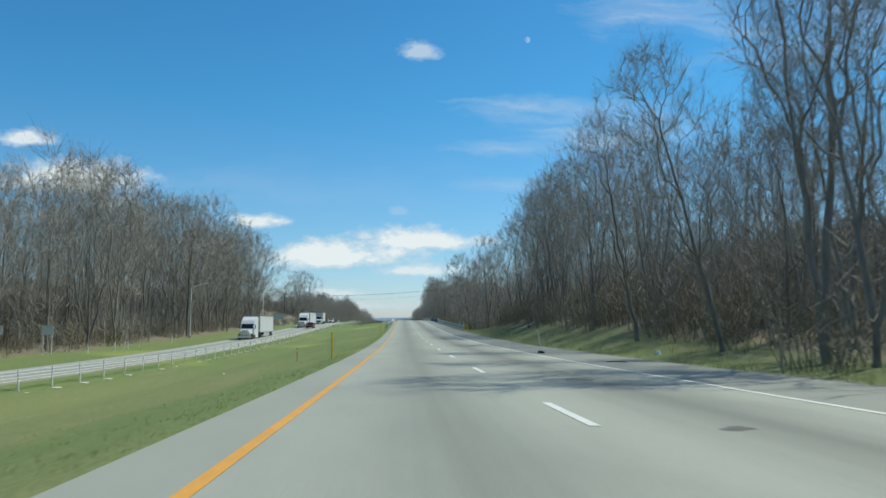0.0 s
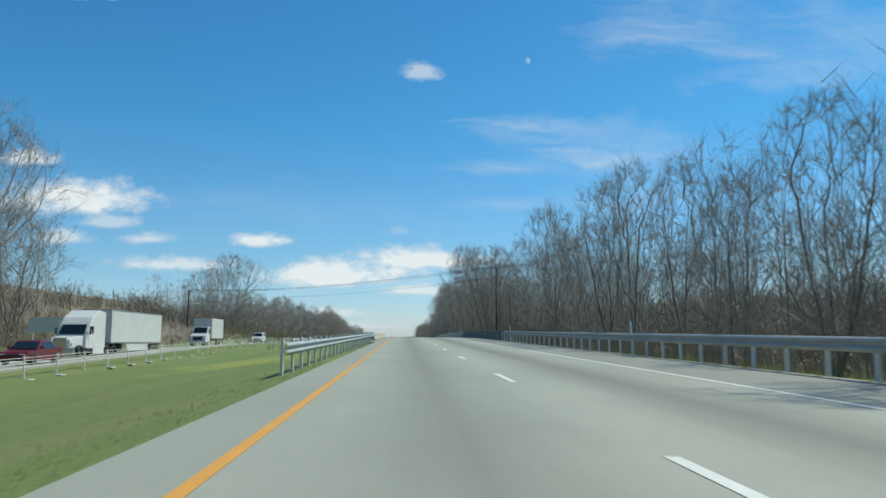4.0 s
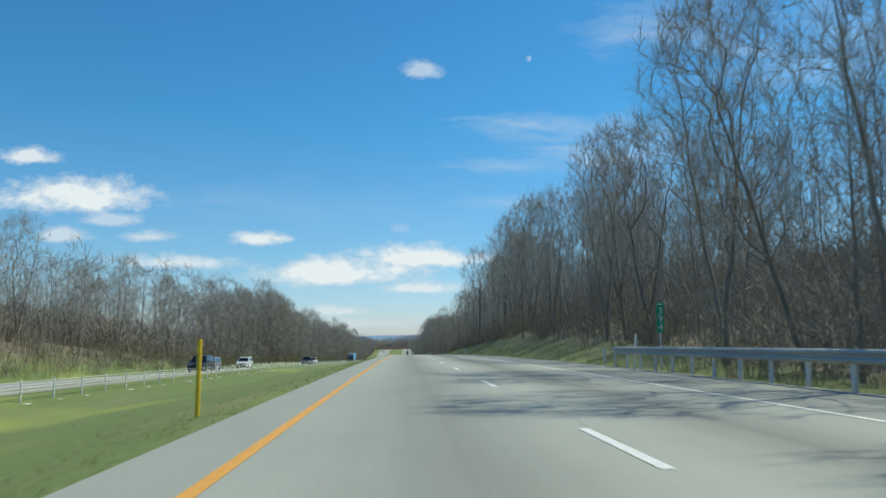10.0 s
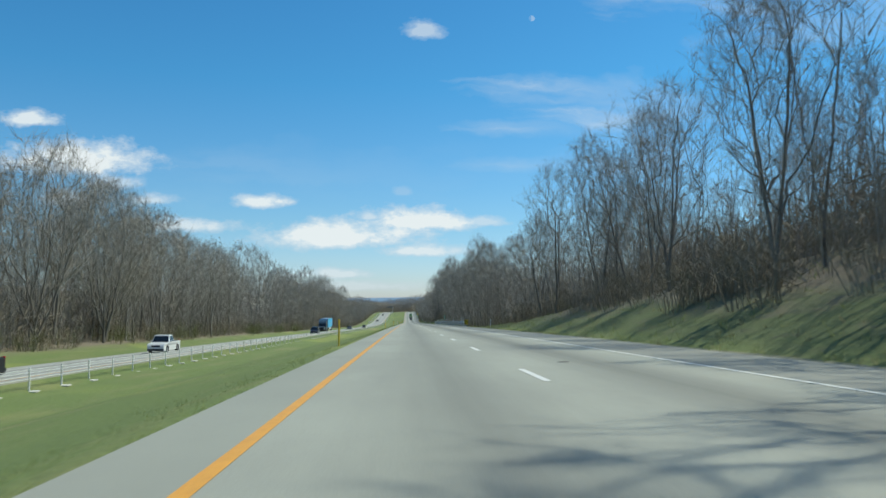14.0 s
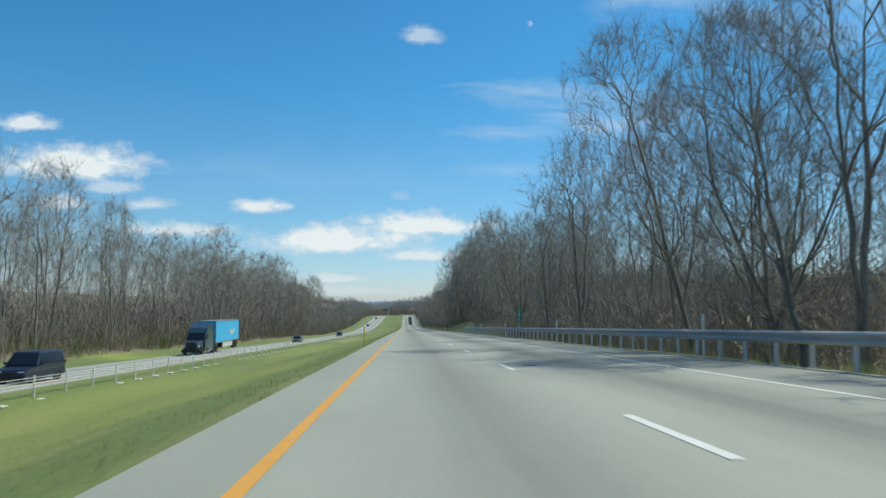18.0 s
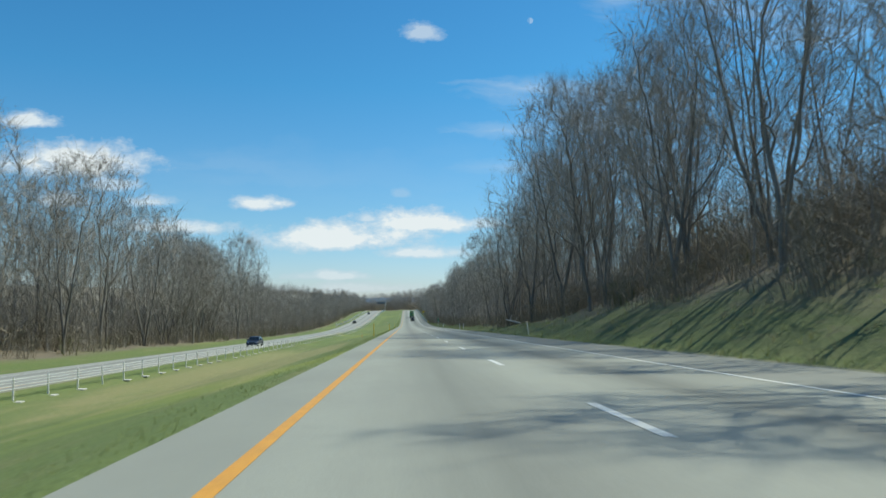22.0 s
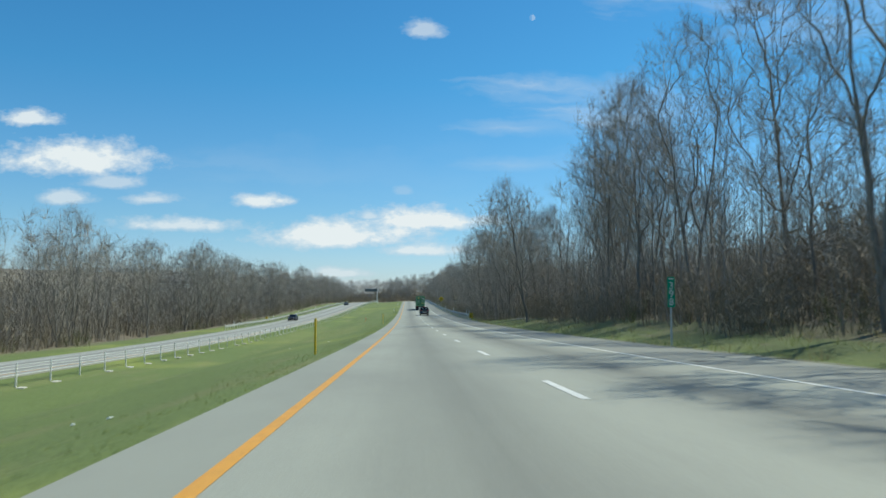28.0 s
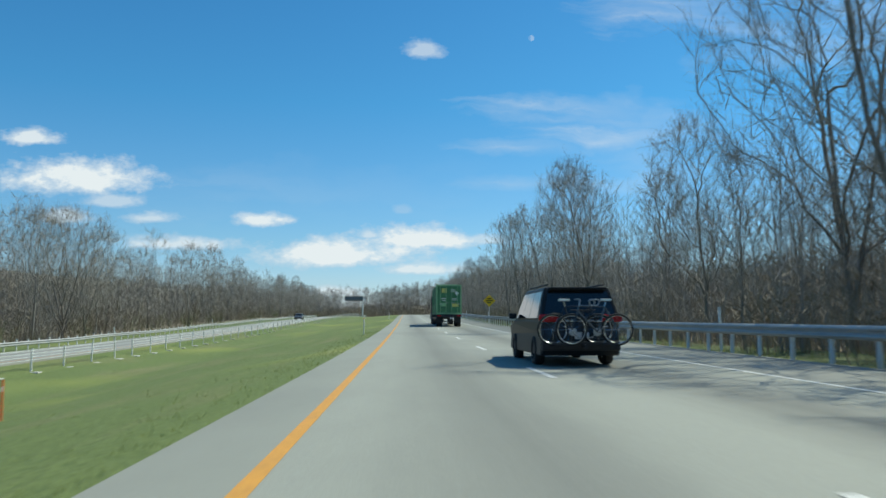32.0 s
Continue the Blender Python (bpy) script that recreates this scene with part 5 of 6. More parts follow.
def bicycle(x, y, z, turn, frame_mat, label, drop=True):
    """A bicycle seen side on: its length lies along local x."""
    r = root("bicycle", x, y, z, turn, label, "bicycle", "bicycles on the rack")
    R = .335
    for cx, nm in ((-.52, "rear"), (.50, "front")):
        v, q, n, k = [], [], 30, 6
        for i in range(n):
            a = 2 * math.pi * i / n
            for j in range(k):
                b = 2 * math.pi * j / k
                rr = R + .022 * math.cos(b)
                v.append((cx + rr * math.cos(a), .020 * math.sin(b), R + rr * math.sin(a)))
        for i in range(n):
            for j in range(k):
                q.append((i * k + j, i * k + (j + 1) % k, ((i + 1) % n) * k + (j + 1) % k, ((i + 1) % n) * k + j))
        wh = link_mesh("wheel", raw_mesh("wheel", v, [np.array(q)], M_BLACK, True), r)
        bm = bmesh.new()
        for i in range(n):
            a, b = 2 * math.pi * i / n, 2 * math.pi * (i + 1) / n
            rod(bm, (cx + (R - .03) * math.cos(a), 0, R + (R - .03) * math.sin(a)), (cx + (R - .03) * math.cos(b), 0, R + (R - .03) * math.sin(b)), .011, n=5)
        part("rim", bm, M_CHROME, wh)
        bm = bmesh.new()
        for i in range(16):
            a = 2 * math.pi * i / 16
            rod(bm, (cx, .02 if i % 2 else -.02, R), (cx + (R - .03) * math.cos(a), 0, R + (R - .03) * math.sin(a)), .0022, n=3)
        rod(bm, (cx, -.05, R), (cx, .05, R), .022, n=8)
        part("spokes", bm, M_CHROME, wh)
    bb, seat, head, low, ra, fa = (-.08, 0, .28), (-.24, 0, .84), (.33, 0, .86), (.36, 0, .74), (-.52, 0, R), (.50, 0, R)
    bm = bmesh.new()
    for a, b, t in ((bb, seat, .017), (seat, head, .016), (bb, low, .019), (head, low, .02)):
        rod(bm, a, b, t, n=8)
    for o in (-.05, .05):
        for a, b in ((bb, ra), (seat, ra)):
            rod(bm, (a[0], o * .4, a[2]), (b[0], o, b[2]), .010, n=6)
    part("frame", bm, frame_mat, r)
    bm = bmesh.new()
    for o in (-.045, .045):
        rod(bm, (low[0], o * .6, low[2]), (fa[0], o, fa[2]), .012, n=6)
    part("fork", bm, frame_mat, r)
    part("seat_post", rod(bmesh.new(), seat, (-.27, 0, .97), .013, n=8), M_CHROME, r)
    bm = prism(bmesh.new(), [(-.07, 0), (-.06, .05), (.06, .05), (.07, 0)], -.12, .12, .012)
    for v in bm.verts:
        if v.co.x > 0:
            v.co.y *= 1 - .75 * v.co.x / .14
    bmesh.ops.transform(bm, matrix=Matrix.Translation((-.26, 0, .965)), verts=bm.verts)
    part("saddle", bm, M_LABEL, r, "pale saddle")
    bm = bmesh.new()
    rod(bm, head, (.30, 0, .98), .014, n=8)
    rod(bm, (.30, 0, .98), (.38, 0, 1.0), .013, n=8)
    rod(bm, (.38, -.21, 1.0), (.38, .21, 1.0), .012, n=8)
    if drop:
        for o in (-.21, .21):
            pts = [(.38, 1.0), (.46, .99), (.48, .93), (.44, .87), (.36, .86)]
            for (a, b), (c, d) in zip(pts[:-1], pts[1:]):
                rod(bm, (a, o, b), (c, o, d), .013, n=6)
    part("handlebar", bm, M_ALLOY, r)
    bm = bmesh.new()
    bmesh.ops.create_cone(bm, cap_ends=True, segments=18, radius1=.09, radius2=.09, depth=.008, matrix=Matrix.Translation((-.08, -.045, .28)) @ Matrix.Rotation(radians(90), 4, "X"))
    rod(bm, (-.08, -.06, .28), (.04, -.06, .16), .010, n=6)
    rod(bm, (-.08, .06, .28), (-.20, .06, .40), .010, n=6)
    box(bm, .09, .07, .02, .05, -.10, .15, .004)
    box(bm, .09, .07, .02, -.21, .10, .39, .004)
    part("crankset", bm, M_ALLOY, r)
    bm = bmesh.new()
    rod(bm, (-.08, -.045, .365), (-.52, -.045, R + .04), .005, n=4)
    rod(bm, (-.08, -.045, .195), (-.52, -.045, R - .04), .005, n=4)
    part("chain", bm, M_DARK, r)
    return r


# vehicles ahead on the near carriageway
container_truck(5.05, 1202.0)
CAR_S, CAR_X = 1148.2, 4.88
carrier = car("people_carrier", CAR_X, CAR_S, road_z, 0, "van", P_BLACK, "black people carrier with two bicycles on its tailgate rack")
bm = bmesh.new()
rod(bm, (0, -2.5, .48), (0, -3.02, .48), .035, n=8)
box(bm, .9, .08, .06, 0, -2.80, .50, .01)
for sx in (-.55, .55):
    for yy in (-2.74, -2.95):
        box(bm, .34, .06, .05, sx, yy, .50, .01)
rod(bm, (0, -2.72, .5), (0, -2.70, 1.28), .022, n=8)
rod(bm, (-.28, -2.74, 1.26), (.28, -2.74, 1.26), .018, n=8)
part("bicycle_rack", bm, M_DARK, carrier, "black steel hitch rack")
part("trim_bar", boxm(1.05, .03, .05, 0, -2.50, 1.0, .01), M_CHROME, carrier)
bicycle(CAR_X - .16, CAR_S - 2.76, road_z(CAR_S) + .50, 0, plain("dark_bicycle_frame", (.09, .09, .095), .25, .6), "dark road bicycle with drop handlebars and pale saddle", True)
bicycle(CAR_X + .20, CAR_S - 2.95, road_z(CAR_S) + .50, 180, plain("grey_bicycle_frame", (.16, .17, .18), .25, .6), "dark bicycle with pale saddle hung behind the other", False)

# traffic on the opposite carriageway, coming the other way
FARL, NEARL = -24.9, -21.2
semi(FARL, 127.5, None, 180, M_WHITE_BODY, M_TRAILER_WHITE, "white long-nosed semi truck with a plain white trailer", skirt=M_TRAILER_GREY)
semi(FARL, 199, None, 180, M_WHITE_BODY, M_TRAILER_WHITE, "white semi truck with a tall white box trailer")
box_truck(FARL, 238, None, 180, "small white box truck on the opposite road")
semi(FARL, 718, None, 180, M_SLATE, M_BLUE_TRAILER, "slate-blue semi truck pulling a bright blue trailer", swoosh=True)
for nm, x, s, kind, p, label in (("car", NEARL, 187, "sedan", P_MAROON, "dark maroon saloon car on the opposite road"), ("suv", FARL, 279, "suv", P_WHITE, "white sport utility car on the opposite road"), ("suv", NEARL, 430, "suv", P_NAVY, "navy-black crossover car on the opposite road"),
                                 ("suv", FARL, 449, "suv", P_SILVER, "silver-blue sport utility car on the opposite road"), ("suv", FARL, 471, "suv", P_WHITE, "large white sport utility car on the opposite road"), ("pickup_truck", NEARL, 523, "pickup", P_BLACK, "black pickup truck on the opposite road"),
                                 ("pickup_truck", FARL, 567, "pickup", P_WHITE, "white pickup truck on the opposite road"), ("van", NEARL, 671, "van", P_NAVY, "dark blue van on the opposite road"), ("car", NEARL, 783, "sedan", P_GREY, "dark grey saloon car on the opposite road"),
                                 ("car", NEARL, 884, "sedan", P_NAVY, "dark blue saloon car on the opposite road"), ("car", FARL, 1161, "sedan", P_BLACK, "black saloon car on the opposite road"), ("car", FARL, 1312, "sedan", P_GREY, "small grey saloon car far along the opposite road")):
    car(nm, x, s, None, 180, kind, p, label, "pickup" if kind == "pickup" else ("van" if kind == "van" else "car"))

# ---- roadside furniture ----
def text_part(chars, size, x, y, z, material, parent, turn=0):
    c = bpy.data.curves.new("digits", "FONT")
    c.body, c.size, c.align_x, c.extrude = chars, size, "CENTER", .003
    tmp = bpy.data.objects.new("digits", c)
    me = bpy.data.meshes.new_from_object(tmp)
    bpy.data.objects.remove(tmp)
    me.materials.append(material)
    ob = link_mesh("digits", me, parent)
    ob.matrix_local = pose(x, y, z, 90, 0, turn)
    return ob


def mile_marker(s, digits):
    x = 12.0
    z = ground_z(x, s)
    up = road_z(s) - z
    r = root("mile_marker", x, s, z, 4, "narrow green mile marker with stacked white figures on a thin post", "road sign", "mile markers")
    part("post", boxm(.06, .05, up + 2.4, 0, .04, -.2, .004), M_STEEL_DULL, r)
    part("sign_panel", boxm(.32, .012, 1.24, 0, 0, up + 1.52, .004), M_SIGN_GREEN, r)
    part("border", boxm(.22, .006, .035, 0, -.008, up + 2.66, 0), M_SIGN_WHITE, r)
    for i, ch in enumerate(digits):
        text_part(ch, .42, .0, -.012, up + 2.26 - i * .33, M_SIGN_WHITE, r)
    return r


for s, d in ((374.5, "394"), (696.8, "396"), (1016.4, "398")):
    mile_marker(s, d)


def thin_post(name, x, s, h, w, material, label, category, group, lean=0.0, cap=None):
    z = ground_z(x, s) if not -1 < x < 11.3 else road_z(s)
    r = root(name, x, s, z, 0, label, category, group)
    o = part("blade", rod(bmesh.new(), (0, 0, -.05), (0, 0, h), w / 2, n=12), material, r)
    o.rotation_euler = (0, radians(lean), 0)
    q = part("reflector", boxm(w * .8, .012, .10, 0, -w / 2 - .004, h - .24, 0), cap or M_SIGN_WHITE, r)
    q.rotation_euler = (0, radians(lean), 0)
    return r


for i, s in enumerate((39, 123, 206, 357.5, 440, 523, 607, 685, 770, 851.7, 933, 1015, 1095, 1185, 1265)):
    pale = s in (770, 1185, 1265)
    thin_post("delineator_post", -2.2, s, 1.36, .085, M_WHITE_POST if pale else M_YGREEN_POST, "flat white plastic marker post in the grass" if pale else "tall yellow plastic marker post in the grass verge", "marker post", "yellow marker posts", cap=M_SIGN_YELLOW)
for x, s in ((-5.2, 48), (-5.6, 469), (-6.2, 900), (-7.4, 1145), (-4.2, 300)):
    thin_post("orange_marker", x, s, .85, .05, M_ORANGE_POST, "thin orange marker stake in the grass median", "marker post", "orange stakes")
rp = random.Random(9)
for s in list(range(135, 215, 38)) + list(range(275, 380, 34)) + list(range(625, 754, 26)) + list(range(1118, 1400, 36)):
    thin_post("white_marker", 11.62, s, 1.55, .10, M_WHITE_POST, "white flexible marker post standing behind the guard rail", "marker post", "white marker posts", rp.uniform(-7, 5))
for x, s, l in ((11.6, 473, 12), (12.6, 481, 2), (12.4, 838, -8), (12.4, 915, 3), (12.2, 921, -9), (12.5, 585, 4), (12.3, 60, -5), (12.3, 990, 3)):
    thin_post("white_marker", x, s, 1.15, .10, M_WHITE_POST, "leaning white marker post at the shoulder's edge", "marker post", "white marker posts", l)
for x, s in ((-33.5, 94), (-33.8, 98), (-34.4, 101), (-34.0, 104), (-35, 90), (-36, 72), (-34.5, 120)):
    thin_post("white_marker", x, s, 1.2, .09, M_WHITE_POST, "white marker post beside the opposite road", "marker post", "white marker posts", rp.uniform(-6, 6))
for s in range(1130, 1380, 42):
    thin_post("white_marker", -31.3, s, 1.4, .10, M_WHITE_POST, "white marker post behind the far guard rail", "marker post", "white marker posts", 0)


def hazard_marker(s, lean):
    r = root("hazard_marker", 11.25, s, road_z(s) - .06, 0, "black and amber striped end marker on a guard rail", "road sign", "hazard markers")
    part("post", boxm(.07, .05, 1.3, 0, .03, -.1, .005), M_STEEL_DULL, r)
    part("sign_panel", boxm(.62, .012, .80, .12, 0, .38, .004), M_SIGN_YELLOW, r)
    for i in range(3):
        bm = bmesh.new()
        z = .42 + i * .26
        vs = [bm.verts.new(p) for p in ((-.17, -.010, z), (.41, -.010, z + .22), (.41, -.010, z + .33 if z + .33 < 1.17 else 1.17), (-.17, -.010, z + .12))]
        bm.faces.new(vs)
        part("stripe", bm, M_BLACK, r)
    q = part("marker_blade", boxm(.10, .03, 1.65, -.28, -.02, -.05, .005), M_WHITE_POST, r)
    q.rotation_euler = (0, radians(lean), 0)
    # the rail's flattened, turned-down end
    part("rail_end", boxm(.10, .55, .42, .05, .35, .42, .05), M_STEEL, r)
    return r


hazard_marker(118.4, 0)
hazard_marker(611.6, -7)
hazard_marker(1105.6, 3)


def warning_sign():
    x, s = 12.4, 1233
    r = root("warning_sign", x, s, ground_z(x, s), 0, "amber diamond warning sign with dark unreadable lines on a post", "road sign")
    part("post", boxm(.09, .09, 4.2, 0, .06, -.3, .01), M_STEEL_DULL, r)
    d = part("sign_panel", boxm(1.22, .015, 1.22, 0, 0, 2.45, .03, Matrix.Rotation(radians(45), 4, "Y")), M_SIGN_YELLOW, r)
    for z, w in ((3.33, .62), (3.06, 1.0), (2.79, .55)):
        part("marking", boxm(w, .008, .13, 0, -.016, z - .065, 0), M_BLACK, r)
    return r


warning_sign()


def sign_back(x, s, w, h, z, posts, label, diamond=False, turn=0):
    r = root("sign_seen_from_behind", x, s, ground_z(x, s), turn, label, "road sign", "signs for the other side")
    if diamond:
        part("sign_panel", boxm(w, .012, w, 0, 0, z, .02, Matrix.Rotation(radians(45), 4, "Y")), M_STEEL_DULL, r)
    else:
        part("sign_panel", boxm(w, .012, h, 0, 0, z, .02), M_STEEL_DULL, r)
        part("stiffener", boxm(w * .9, .04, .06, 0, -.03, z + h * .3, 0), M_STEEL_DULL, r)
    for o in posts:
        part("post", boxm(.09, .07, z + h * .8 + .3, o, .05, -.3, .005), M_STEEL_DULL, r)
    return r


sign_back(-36.5, 83, 1.3, 1.0, 2.1, (-.45, .45), "grey back of a small two-post road sign")
sign_back(-38, 76, .8, .9, 2.2, (0,), "grey back of a road sign on one post")
sign_back(-33.5, 215, 3.0, 1.5, 2.0, (-1.0, 1.0), "grey back of a wide two-post road sign")
sign_back(-33.0, 408, 1.2, 1.2, 1.9, (0,), "grey back of a diamond road sign on one post", True)


def light_pole(x, s, h, arm, turn):
    r = root("street_lamp", x, s, ground_z(x, s), turn, "tall galvanised street lamp with a curved single arm", "street lamp", "street lamps")
    part("base", rod(bmesh.new(), (0, 0, -.2), (0, 0, .35), .22, .18, 12), M_CONC, r)
    part("pole", rod(bmesh.new(), (0, 0, .3), (0, 0, h), .12, .07, 12), M_STEEL_DULL, r)
    bm = bmesh.new()
    pts = [(0, h - .5), (arm * .3, h + .15), (arm * .65, h + .55), (arm, h + .65)]
    for (a, b), (c, d) in zip(pts[:-1], pts[1:]):
        rod(bm, (a, 0, b), (c, 0, d), .05, n=8)
    rod(bm, (0, 0, h - .02), (arm * .55, 0, h + .42), .03, n=6)
    part("arm", bm, M_STEEL_DULL, r)
    part("lamp_head", boxm(.75, .30, .16, arm + .3, 0, h + .56, .05), M_ALLOY, r)
    return r


light_pole(-37, 139, 9.2, 3.2, 0)
light_pole(-35, 199, 9.6, 3.0, 0)


def utility_pole(x, s, top, label):
    z = ground_z(x, s)
    r = root("utility_pole", x, s, z, 0, label, "utility pole", "utility poles")
    h = top - z
    part("pole", rod(bmesh.new(), (0, 0, -.5), (0, 0, h), .20, .14, 12), M_WOOD_POLE, r)
    a = radians(-40)
    for zz in (h - .35, h - 1.6):
        w = 2.6 if zz > h - 1 else 0
        if w:
            o = part("crossarm", boxm(w, .10, .13, 0, .15, zz, .01), M_WOOD_POLE, r)
            o.rotation_euler = (0, 0, a)
            for k in (-1.15, -.4, .4, 1.15):
                q = part("insulator", rod(bmesh.new(), (k, .15, zz + .13), (k, .15, zz + .33), .05, .035, 8), M_CONC, r)
                q.rotation_euler = (0, 0, a)
    part("brace", rod(bmesh.new(), (0, .16, h - 1.2), (.75, .16, h - .3), .025, n=6), M_STEEL_DULL, r)
    return r


PA, PB, PC = (15.2, 251, road_z(251) + 10.6), (-47, 312, road_z(251) + 11.0), (95, 172, road_z(251) + 12.5)
utility_pole(*PA, "weathered wooden utility pole with a crossarm beside the bridge")
utility_pole(*PB, "weathered wooden utility pole in the old field")
utility_pole(*PC, "weathered wooden utility pole beyond the woods")


def wire(a, b, sag, off, label):
    """A hanging cable between two poles."""
    a, b = Vector(a) + Vector(off), Vector(b) + Vector(off)
    v, f = swept([a.lerp(b, i / 16) - Vector((0, 0, sag * 4 * (i / 16) * (1 - i / 16))) for i in range(17)], .014)
    ob = link_mesh("power_cable", raw_mesh("power_cable", v, [f], M_BLACK, True))
    return tagged(ob, label, "cable", "power cables")


for off in ((-.75, -.85, .02), (-.3, -.35, .02), (.75, .85, .02), (.1, .1, -1.6)):
    wire(PA, PB, 1.3, off, "thin black power cable slung over the road")
    wire(PA, PC, 1.6, off, "thin black power cable leading over the woods")


def overhead_sign():
    x, s = -16.2, 1424
    r = root("overhead_sign", x, s, road_z(s) - .8, 0, "dark back of an overhead message board on a mast", "road sign")
    part("mast", rod(bmesh.new(), (0, 0, -.3), (0, 0, 8.0), .28, .22, 12), M_STEEL_DULL, r)
    part("arm", boxm(7.5, .35, .40, -3.2, 0, 7.3, .03), M_STEEL_DULL, r)
    part("board", boxm(7.0, .9, 1.7, -3.4, -.1, 6.5, .06), plain("grey_sign_back", (.13, .145, .155), .7), r)
    part("side_plate", boxm(.7, .05, .7, .75, -.3, 6.6, .01), M_STEEL_DULL, r)
    return r


overhead_sign()

# ---- litter and wood on the verges ----
def log(x, s, length, r, turn, tilt, label, material=M_BARK_PALE):
    """A tapering, slightly crooked fallen stem with broken branch stubs."""
    rng = random.Random(int(s * 13 + x))
    p = [Vector((-.04, 0, 0)), Vector((0, 0, 0))]
    rr = [r * .55, r]
    n = 8
    for i in range(1, n + 1):
        p.append(p[-1] + Vector((1, rng.uniform(-.12, .12), rng.uniform(-.06, .06))) * length / n)
        rr.append(r * (1 - .075 * i) * rng.uniform(.94, 1.06))
    v, f = swept(p, np.array(rr)[:, None], 9)
    caps = [np.arange(9)[None, ::-1], np.arange(9)[None, :] + 9 * (len(p) - 1)]
    ob = link_mesh("fallen_log", raw_mesh("fallen_log", v, [f] + caps, material, True))
    for k in range(4):
        a = p[rng.randrange(4, n)] + Vector((0, 0, r * .4))
        q = a + Vector((rng.uniform(.2, .9), rng.uniform(-.7, .7), rng.uniform(.2, .8)))
        part("branch", rod(bmesh.new(), a, q, r * .35, r * .12, 6), material, ob)
    ob.matrix_world = pose(x, s, ground_z(x, s) + r * .7, 0, -tilt, turn)
    return tagged(ob, label, "log", "fallen logs")


M_DEADWOOD = grained("pale_dead_wood", (.42, .39, .34), (.62, .59, .53), 6, .9, 0, .4, stretch=(.3, 1, 1))
for x, s, ln, r, tu, ti in ((15.5, 84, 7, .16, 60, 8), (17, 60, 5, .14, 20, 6), (16.2, 868, 5.5, .15, 100, 4), (17, 871, 4.5, .12, 30, 8), (15.0, 1081, 6.0, .11, 25, 5), (15.4, 1083, 5.0, .09, 15, 9), (14.8, 1085, 3.5, .08, 40, 4), (14.4, 16, 4, .09, 80, 4), (14.2, 10, 3, .07, 30, 5)):
    log(x, s, ln, r, tu, ti, "pale weathered fallen log lying on the bank" if s > 800 else "dark fallen branch lying at the wood's foot", M_DEADWOOD if s > 800 else M_BARK)


def scrap(name, x, s, w, l, h, turn, material, label):
    bm = bmesh.new()
    n = 9
    top = []
    rng = random.Random(int(s * 7))
    for i in range(n):
        a = 2 * math.pi * i / n
        k = rng.uniform(.65, 1.1)
        top.append((w / 2 * k * math.cos(a), l / 2 * k * math.sin(a)))
    lo = [bm.verts.new((px, py, 0)) for px, py in top]
    hi = [bm.verts.new((px * .8, py * .8, h * rng.uniform(.5, 1))) for px, py in top]
    fs = [bm.faces.new(lo), bm.faces.new(hi[::-1])]
    for i in range(n):
        fs.append(bm.faces.new((lo[i], hi[i], hi[(i + 1) % n], lo[(i + 1) % n])))
    bmesh.ops.recalc_face_normals(bm, faces=fs)
    ob = part(name, bm, material)
    z = road_z(s) + .004 if -1.05 < x < 11.2 else ground_z(x, s)
    ob.matrix_world = pose(x, s, z, 0, 0, turn)
    return tagged(ob, label, "litter", "roadside litter")


scrap("tyre_tread", -.75, 268, .45, 1.5, .10, 15, M_BLACK, "shed black tyre tread lying on the shoulder")
scrap("tyre_tread", -.7, 287, .10, .9, .04, 60, M_BLACK, "curled strip of black tyre rubber on the shoulder")
scrap("tyre_tread", -.7, 115, .22, .3, .05, 0, M_BLACK, "small scrap of black rubber on the shoulder")
scrap("tyre_tread", 8.6, 39, .3, .5, .14, 40, M_BLACK, "torn black rubber scrap on the wide shoulder")
scrap("tyre_tread", 9.4, 28, .2, .9, .04, 70, M_DARK, "flat dark scrap on the wide shoulder")
scrap("paper_scrap", 13.0, 34, .35, .4, .25, 0, M_LABEL, "crumpled white paper at the wood's foot")
for x, s in ((-9, 45), (-6.5, 118), (-9, 360), (-6, 430), (-7.5, 300), (-6, 712), (-8, 893), (-5, 1047), (-8.5, 1050), (-7, 1140), (12.6, 437), (12.9, 434), (13.2, 441), (12.5, 861), (-5.5, 1002), (-4.0, 1000), (-11, 1109), (-1.8, 258 + 15)):
    scrap("paper_scrap", x, s, .13, .12, .05, s * 7, M_LABEL, "scrap of white litter in the grass")
for x, s in ((5.2, 8.5), (5.6, 82), (5.1, 345), (5.0, 445), (5.1, 502), (4.4, 645), (4.5, 715), (5.5, 1112), (8.9, 620), (8.6, 1005)):
    scrap("patch", x, s, .5, .35, .012, s * 3, plain("dark_patch", (.10, .10, .095), .9), "small dark spalled patch in the concrete")

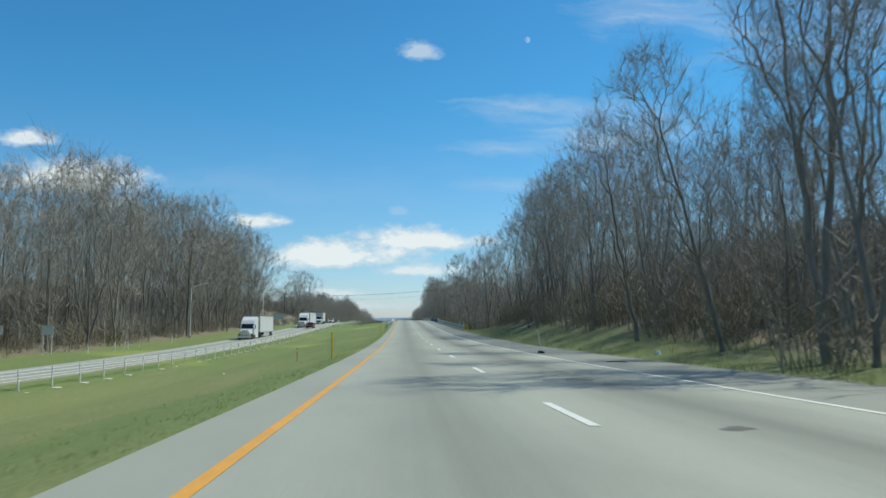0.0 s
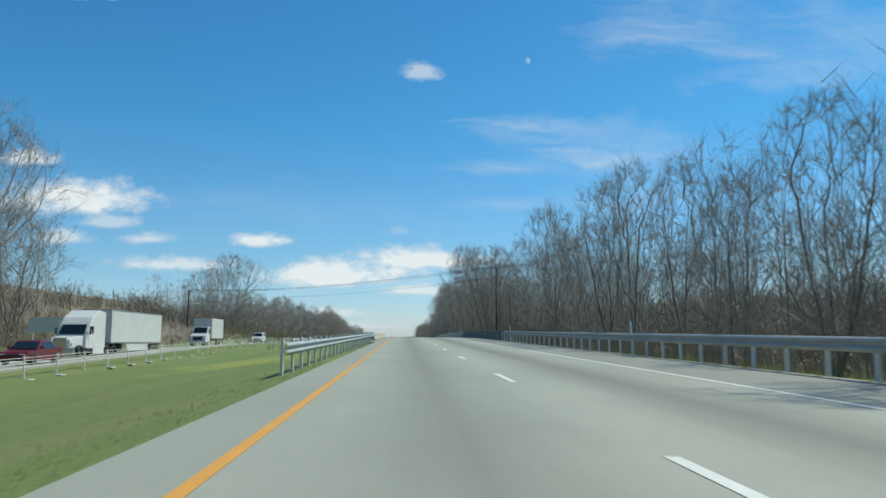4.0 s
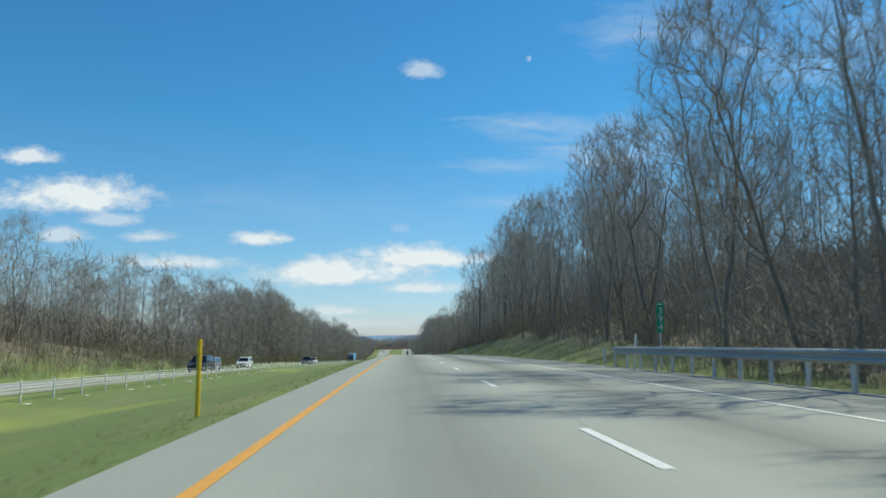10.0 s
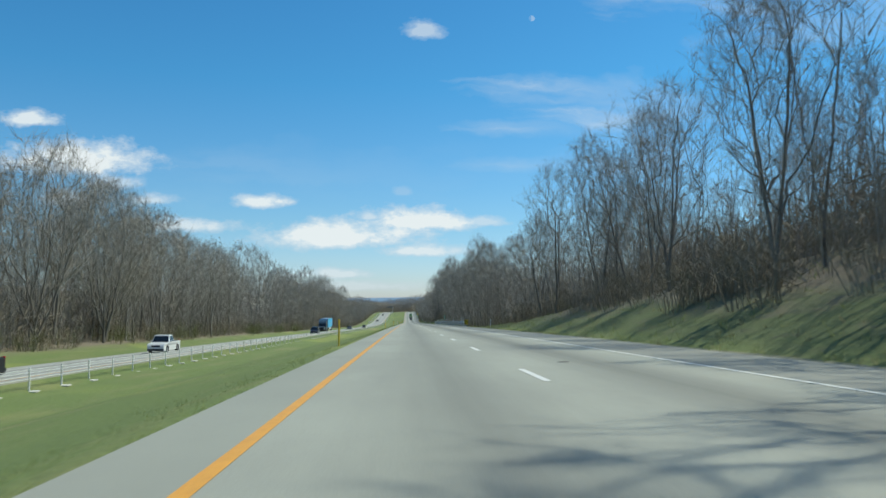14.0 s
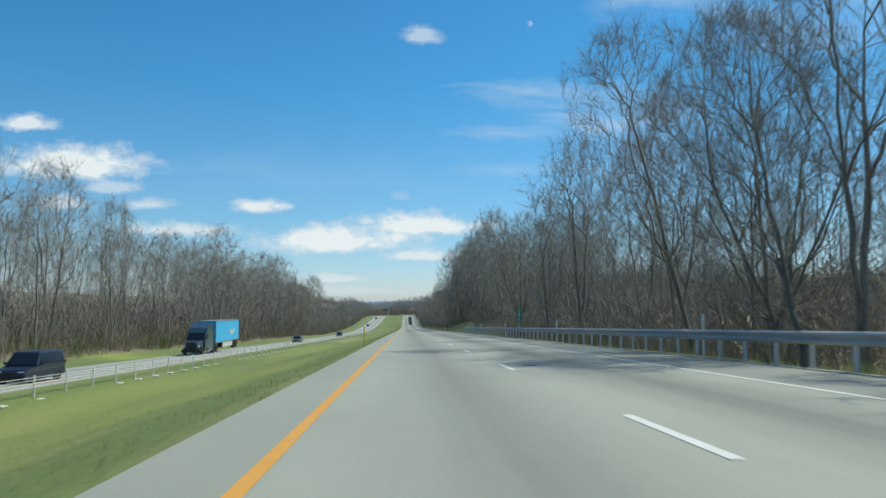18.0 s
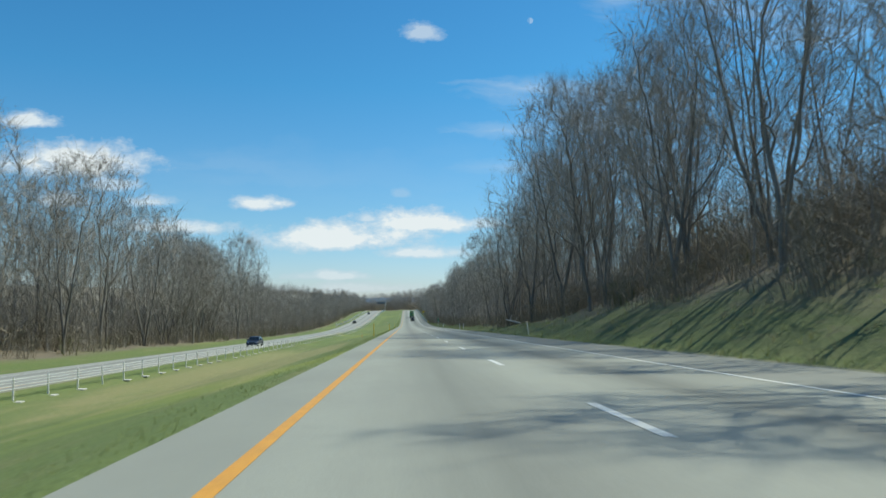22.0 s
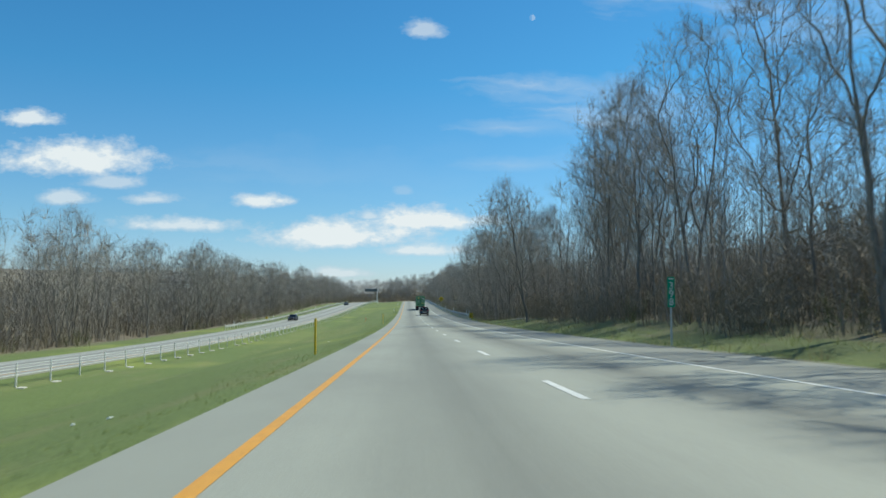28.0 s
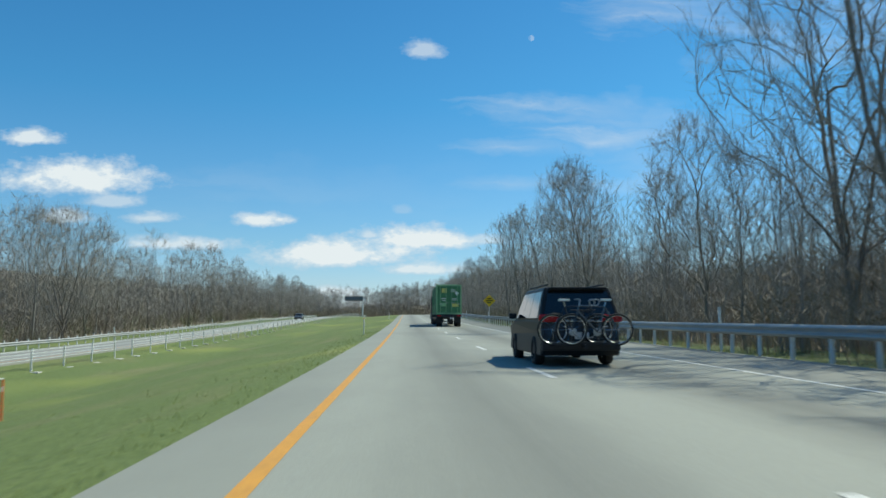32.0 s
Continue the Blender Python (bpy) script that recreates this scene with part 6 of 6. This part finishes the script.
# joint between the two lanes, cracked open here and there
JOINT = root("pavement_joint", 0, 0, 0, 0, "dark cracked joint between the concrete lanes", "road joint", "", "structure")
M_CRACK = grained("open_crack", (.14, .14, .13), (.21, .208, .19), 12, .95)
rj = random.Random(21)
for a, b in ((20, 30), (80, 96), (250, 262), (352, 372), (640, 664), (690, 705), (818, 826), (880, 892), (1094, 1104)):
    s = a
    v, q = [], []
    while s < b:
        x = 3.78 + .16 * noise.noise(Vector((s * .5, 0, 0))) + rj.uniform(-.015, .015)
        w = rj.uniform(.001, .006)
        v += [(x - w, s, road_z(s) + .005), (x + w, s, road_z(s) + .005)]
        s += .45
    i = np.arange(len(v) // 2 - 1) * 2
    link_mesh("crack", raw_mesh("crack", v, [np.stack([i, i + 1, i + 3, i + 2], 1)], M_CRACK), JOINT)

# ---- a pale house behind the far trees ----
def house(x, s):
    z = ground_z(x, s)
    r = root("house", x, s, z, 8, "pale single-storey house behind the bare trees", "house")
    part("wall", boxm(9, 7, 3.0, 0, 0, -.3, .02), plain("pale_siding", (.72, .72, .70), .7), r)
    part("roof", prism(bmesh.new(), [(-3.9, 2.65), (0, 4.7), (3.9, 2.65), (3.9, 2.5), (-3.9, 2.5)], -4.9, 4.9), plain("grey_shingles", (.16, .16, .165), .9), r)
    for wx in (-2.6, 0, 2.6):
        w = part("window", boxm(1.1, .06, 1.1, wx, -3.52, 1.0, .01), M_WHITE_POST, r)
        part("pane", boxm(.9, .04, .9, wx, -3.55, 1.1, 0), M_GLASS, w)
    return r


house(-74, 1232)
# long hill on the horizon, distance haze painted in as its blue colour
xs = np.arange(-2500, 2501, 100)
v = [(x, 4600, road_z(4600) - 10) for x in xs] + [(x, 4700, road_z(4700) + 35 + 18 * noise.noise(Vector((x * .0011, 1.5, 0))) + 6 * noise.noise(Vector((x * .006, 7, 0)))) for x in xs] + [(x, 5000, road_z(4600) - 10) for x in xs]
k = len(xs)
i = np.arange(k - 1)
tagged(new("backdrop", raw_mesh("backdrop", v, [np.stack([i, i + 1, i + k + 1, i + k], 1), np.stack([i + k, i + k + 1, i + 2 * k + 1, i + 2 * k], 1)], plain("haze_tinted_blue_hill", (.16, .24, .34), 1, 0, .1, .004), True)), "wooded ridge on the horizon, coloured blue for distance haze", "hills", "", "structure")


# loose stones and grit along the bridge approach
M_STONE = grained("grey_brown_grit", (.22, .20, .17), (.40, .37, .32), 14, .95)
rs = random.Random(41)
sv, sf, so = [], [], 0
for _ in range(1100):
    s = rs.uniform(176, 276)
    x = rs.uniform(-1.75, -1.05) if s < 222 else -1.62 + abs(rs.gauss(0, .10))
    z = road_z(s) + (.0 if s > 205 else -.07)
    r0 = rs.uniform(.008, .028)
    p = [(0, 0, r0 * .8), (r0, 0, 0), (0, r0 * rs.uniform(.7, 1.3), 0), (-r0, 0, 0), (0, -r0, 0)]
    sv += [(x + a, s + b, z + c) for a, b, c in p]
    sf += [(so, so + i, so + (i % 4) + 1) for i in range(1, 5)]
    so += 5
tagged(new("loose_stones", raw_mesh("loose_stones", sv, [np.array(sf)], M_STONE)), "grey-brown grit and small stones beside the pavement", "stones", "", "stuff")


def end_marker(x, s, zf):
    z = zf(s)
    r = root("end_marker", x, s, z, 0, "small yellow marker panel at the guard rail's end", "road sign", "hazard markers")
    part("post", boxm(.06, .06, 1.2, 0, 0, -.2, .006), M_STEEL_DULL, r)
    part("panel", boxm(.45, .03, .6, 0, -.05, .75, .008), M_SIGN_YELLOW, r, "plain yellow panel")


end_marker(-30.9, 1161, lambda s: ground_z(-30.9, s))
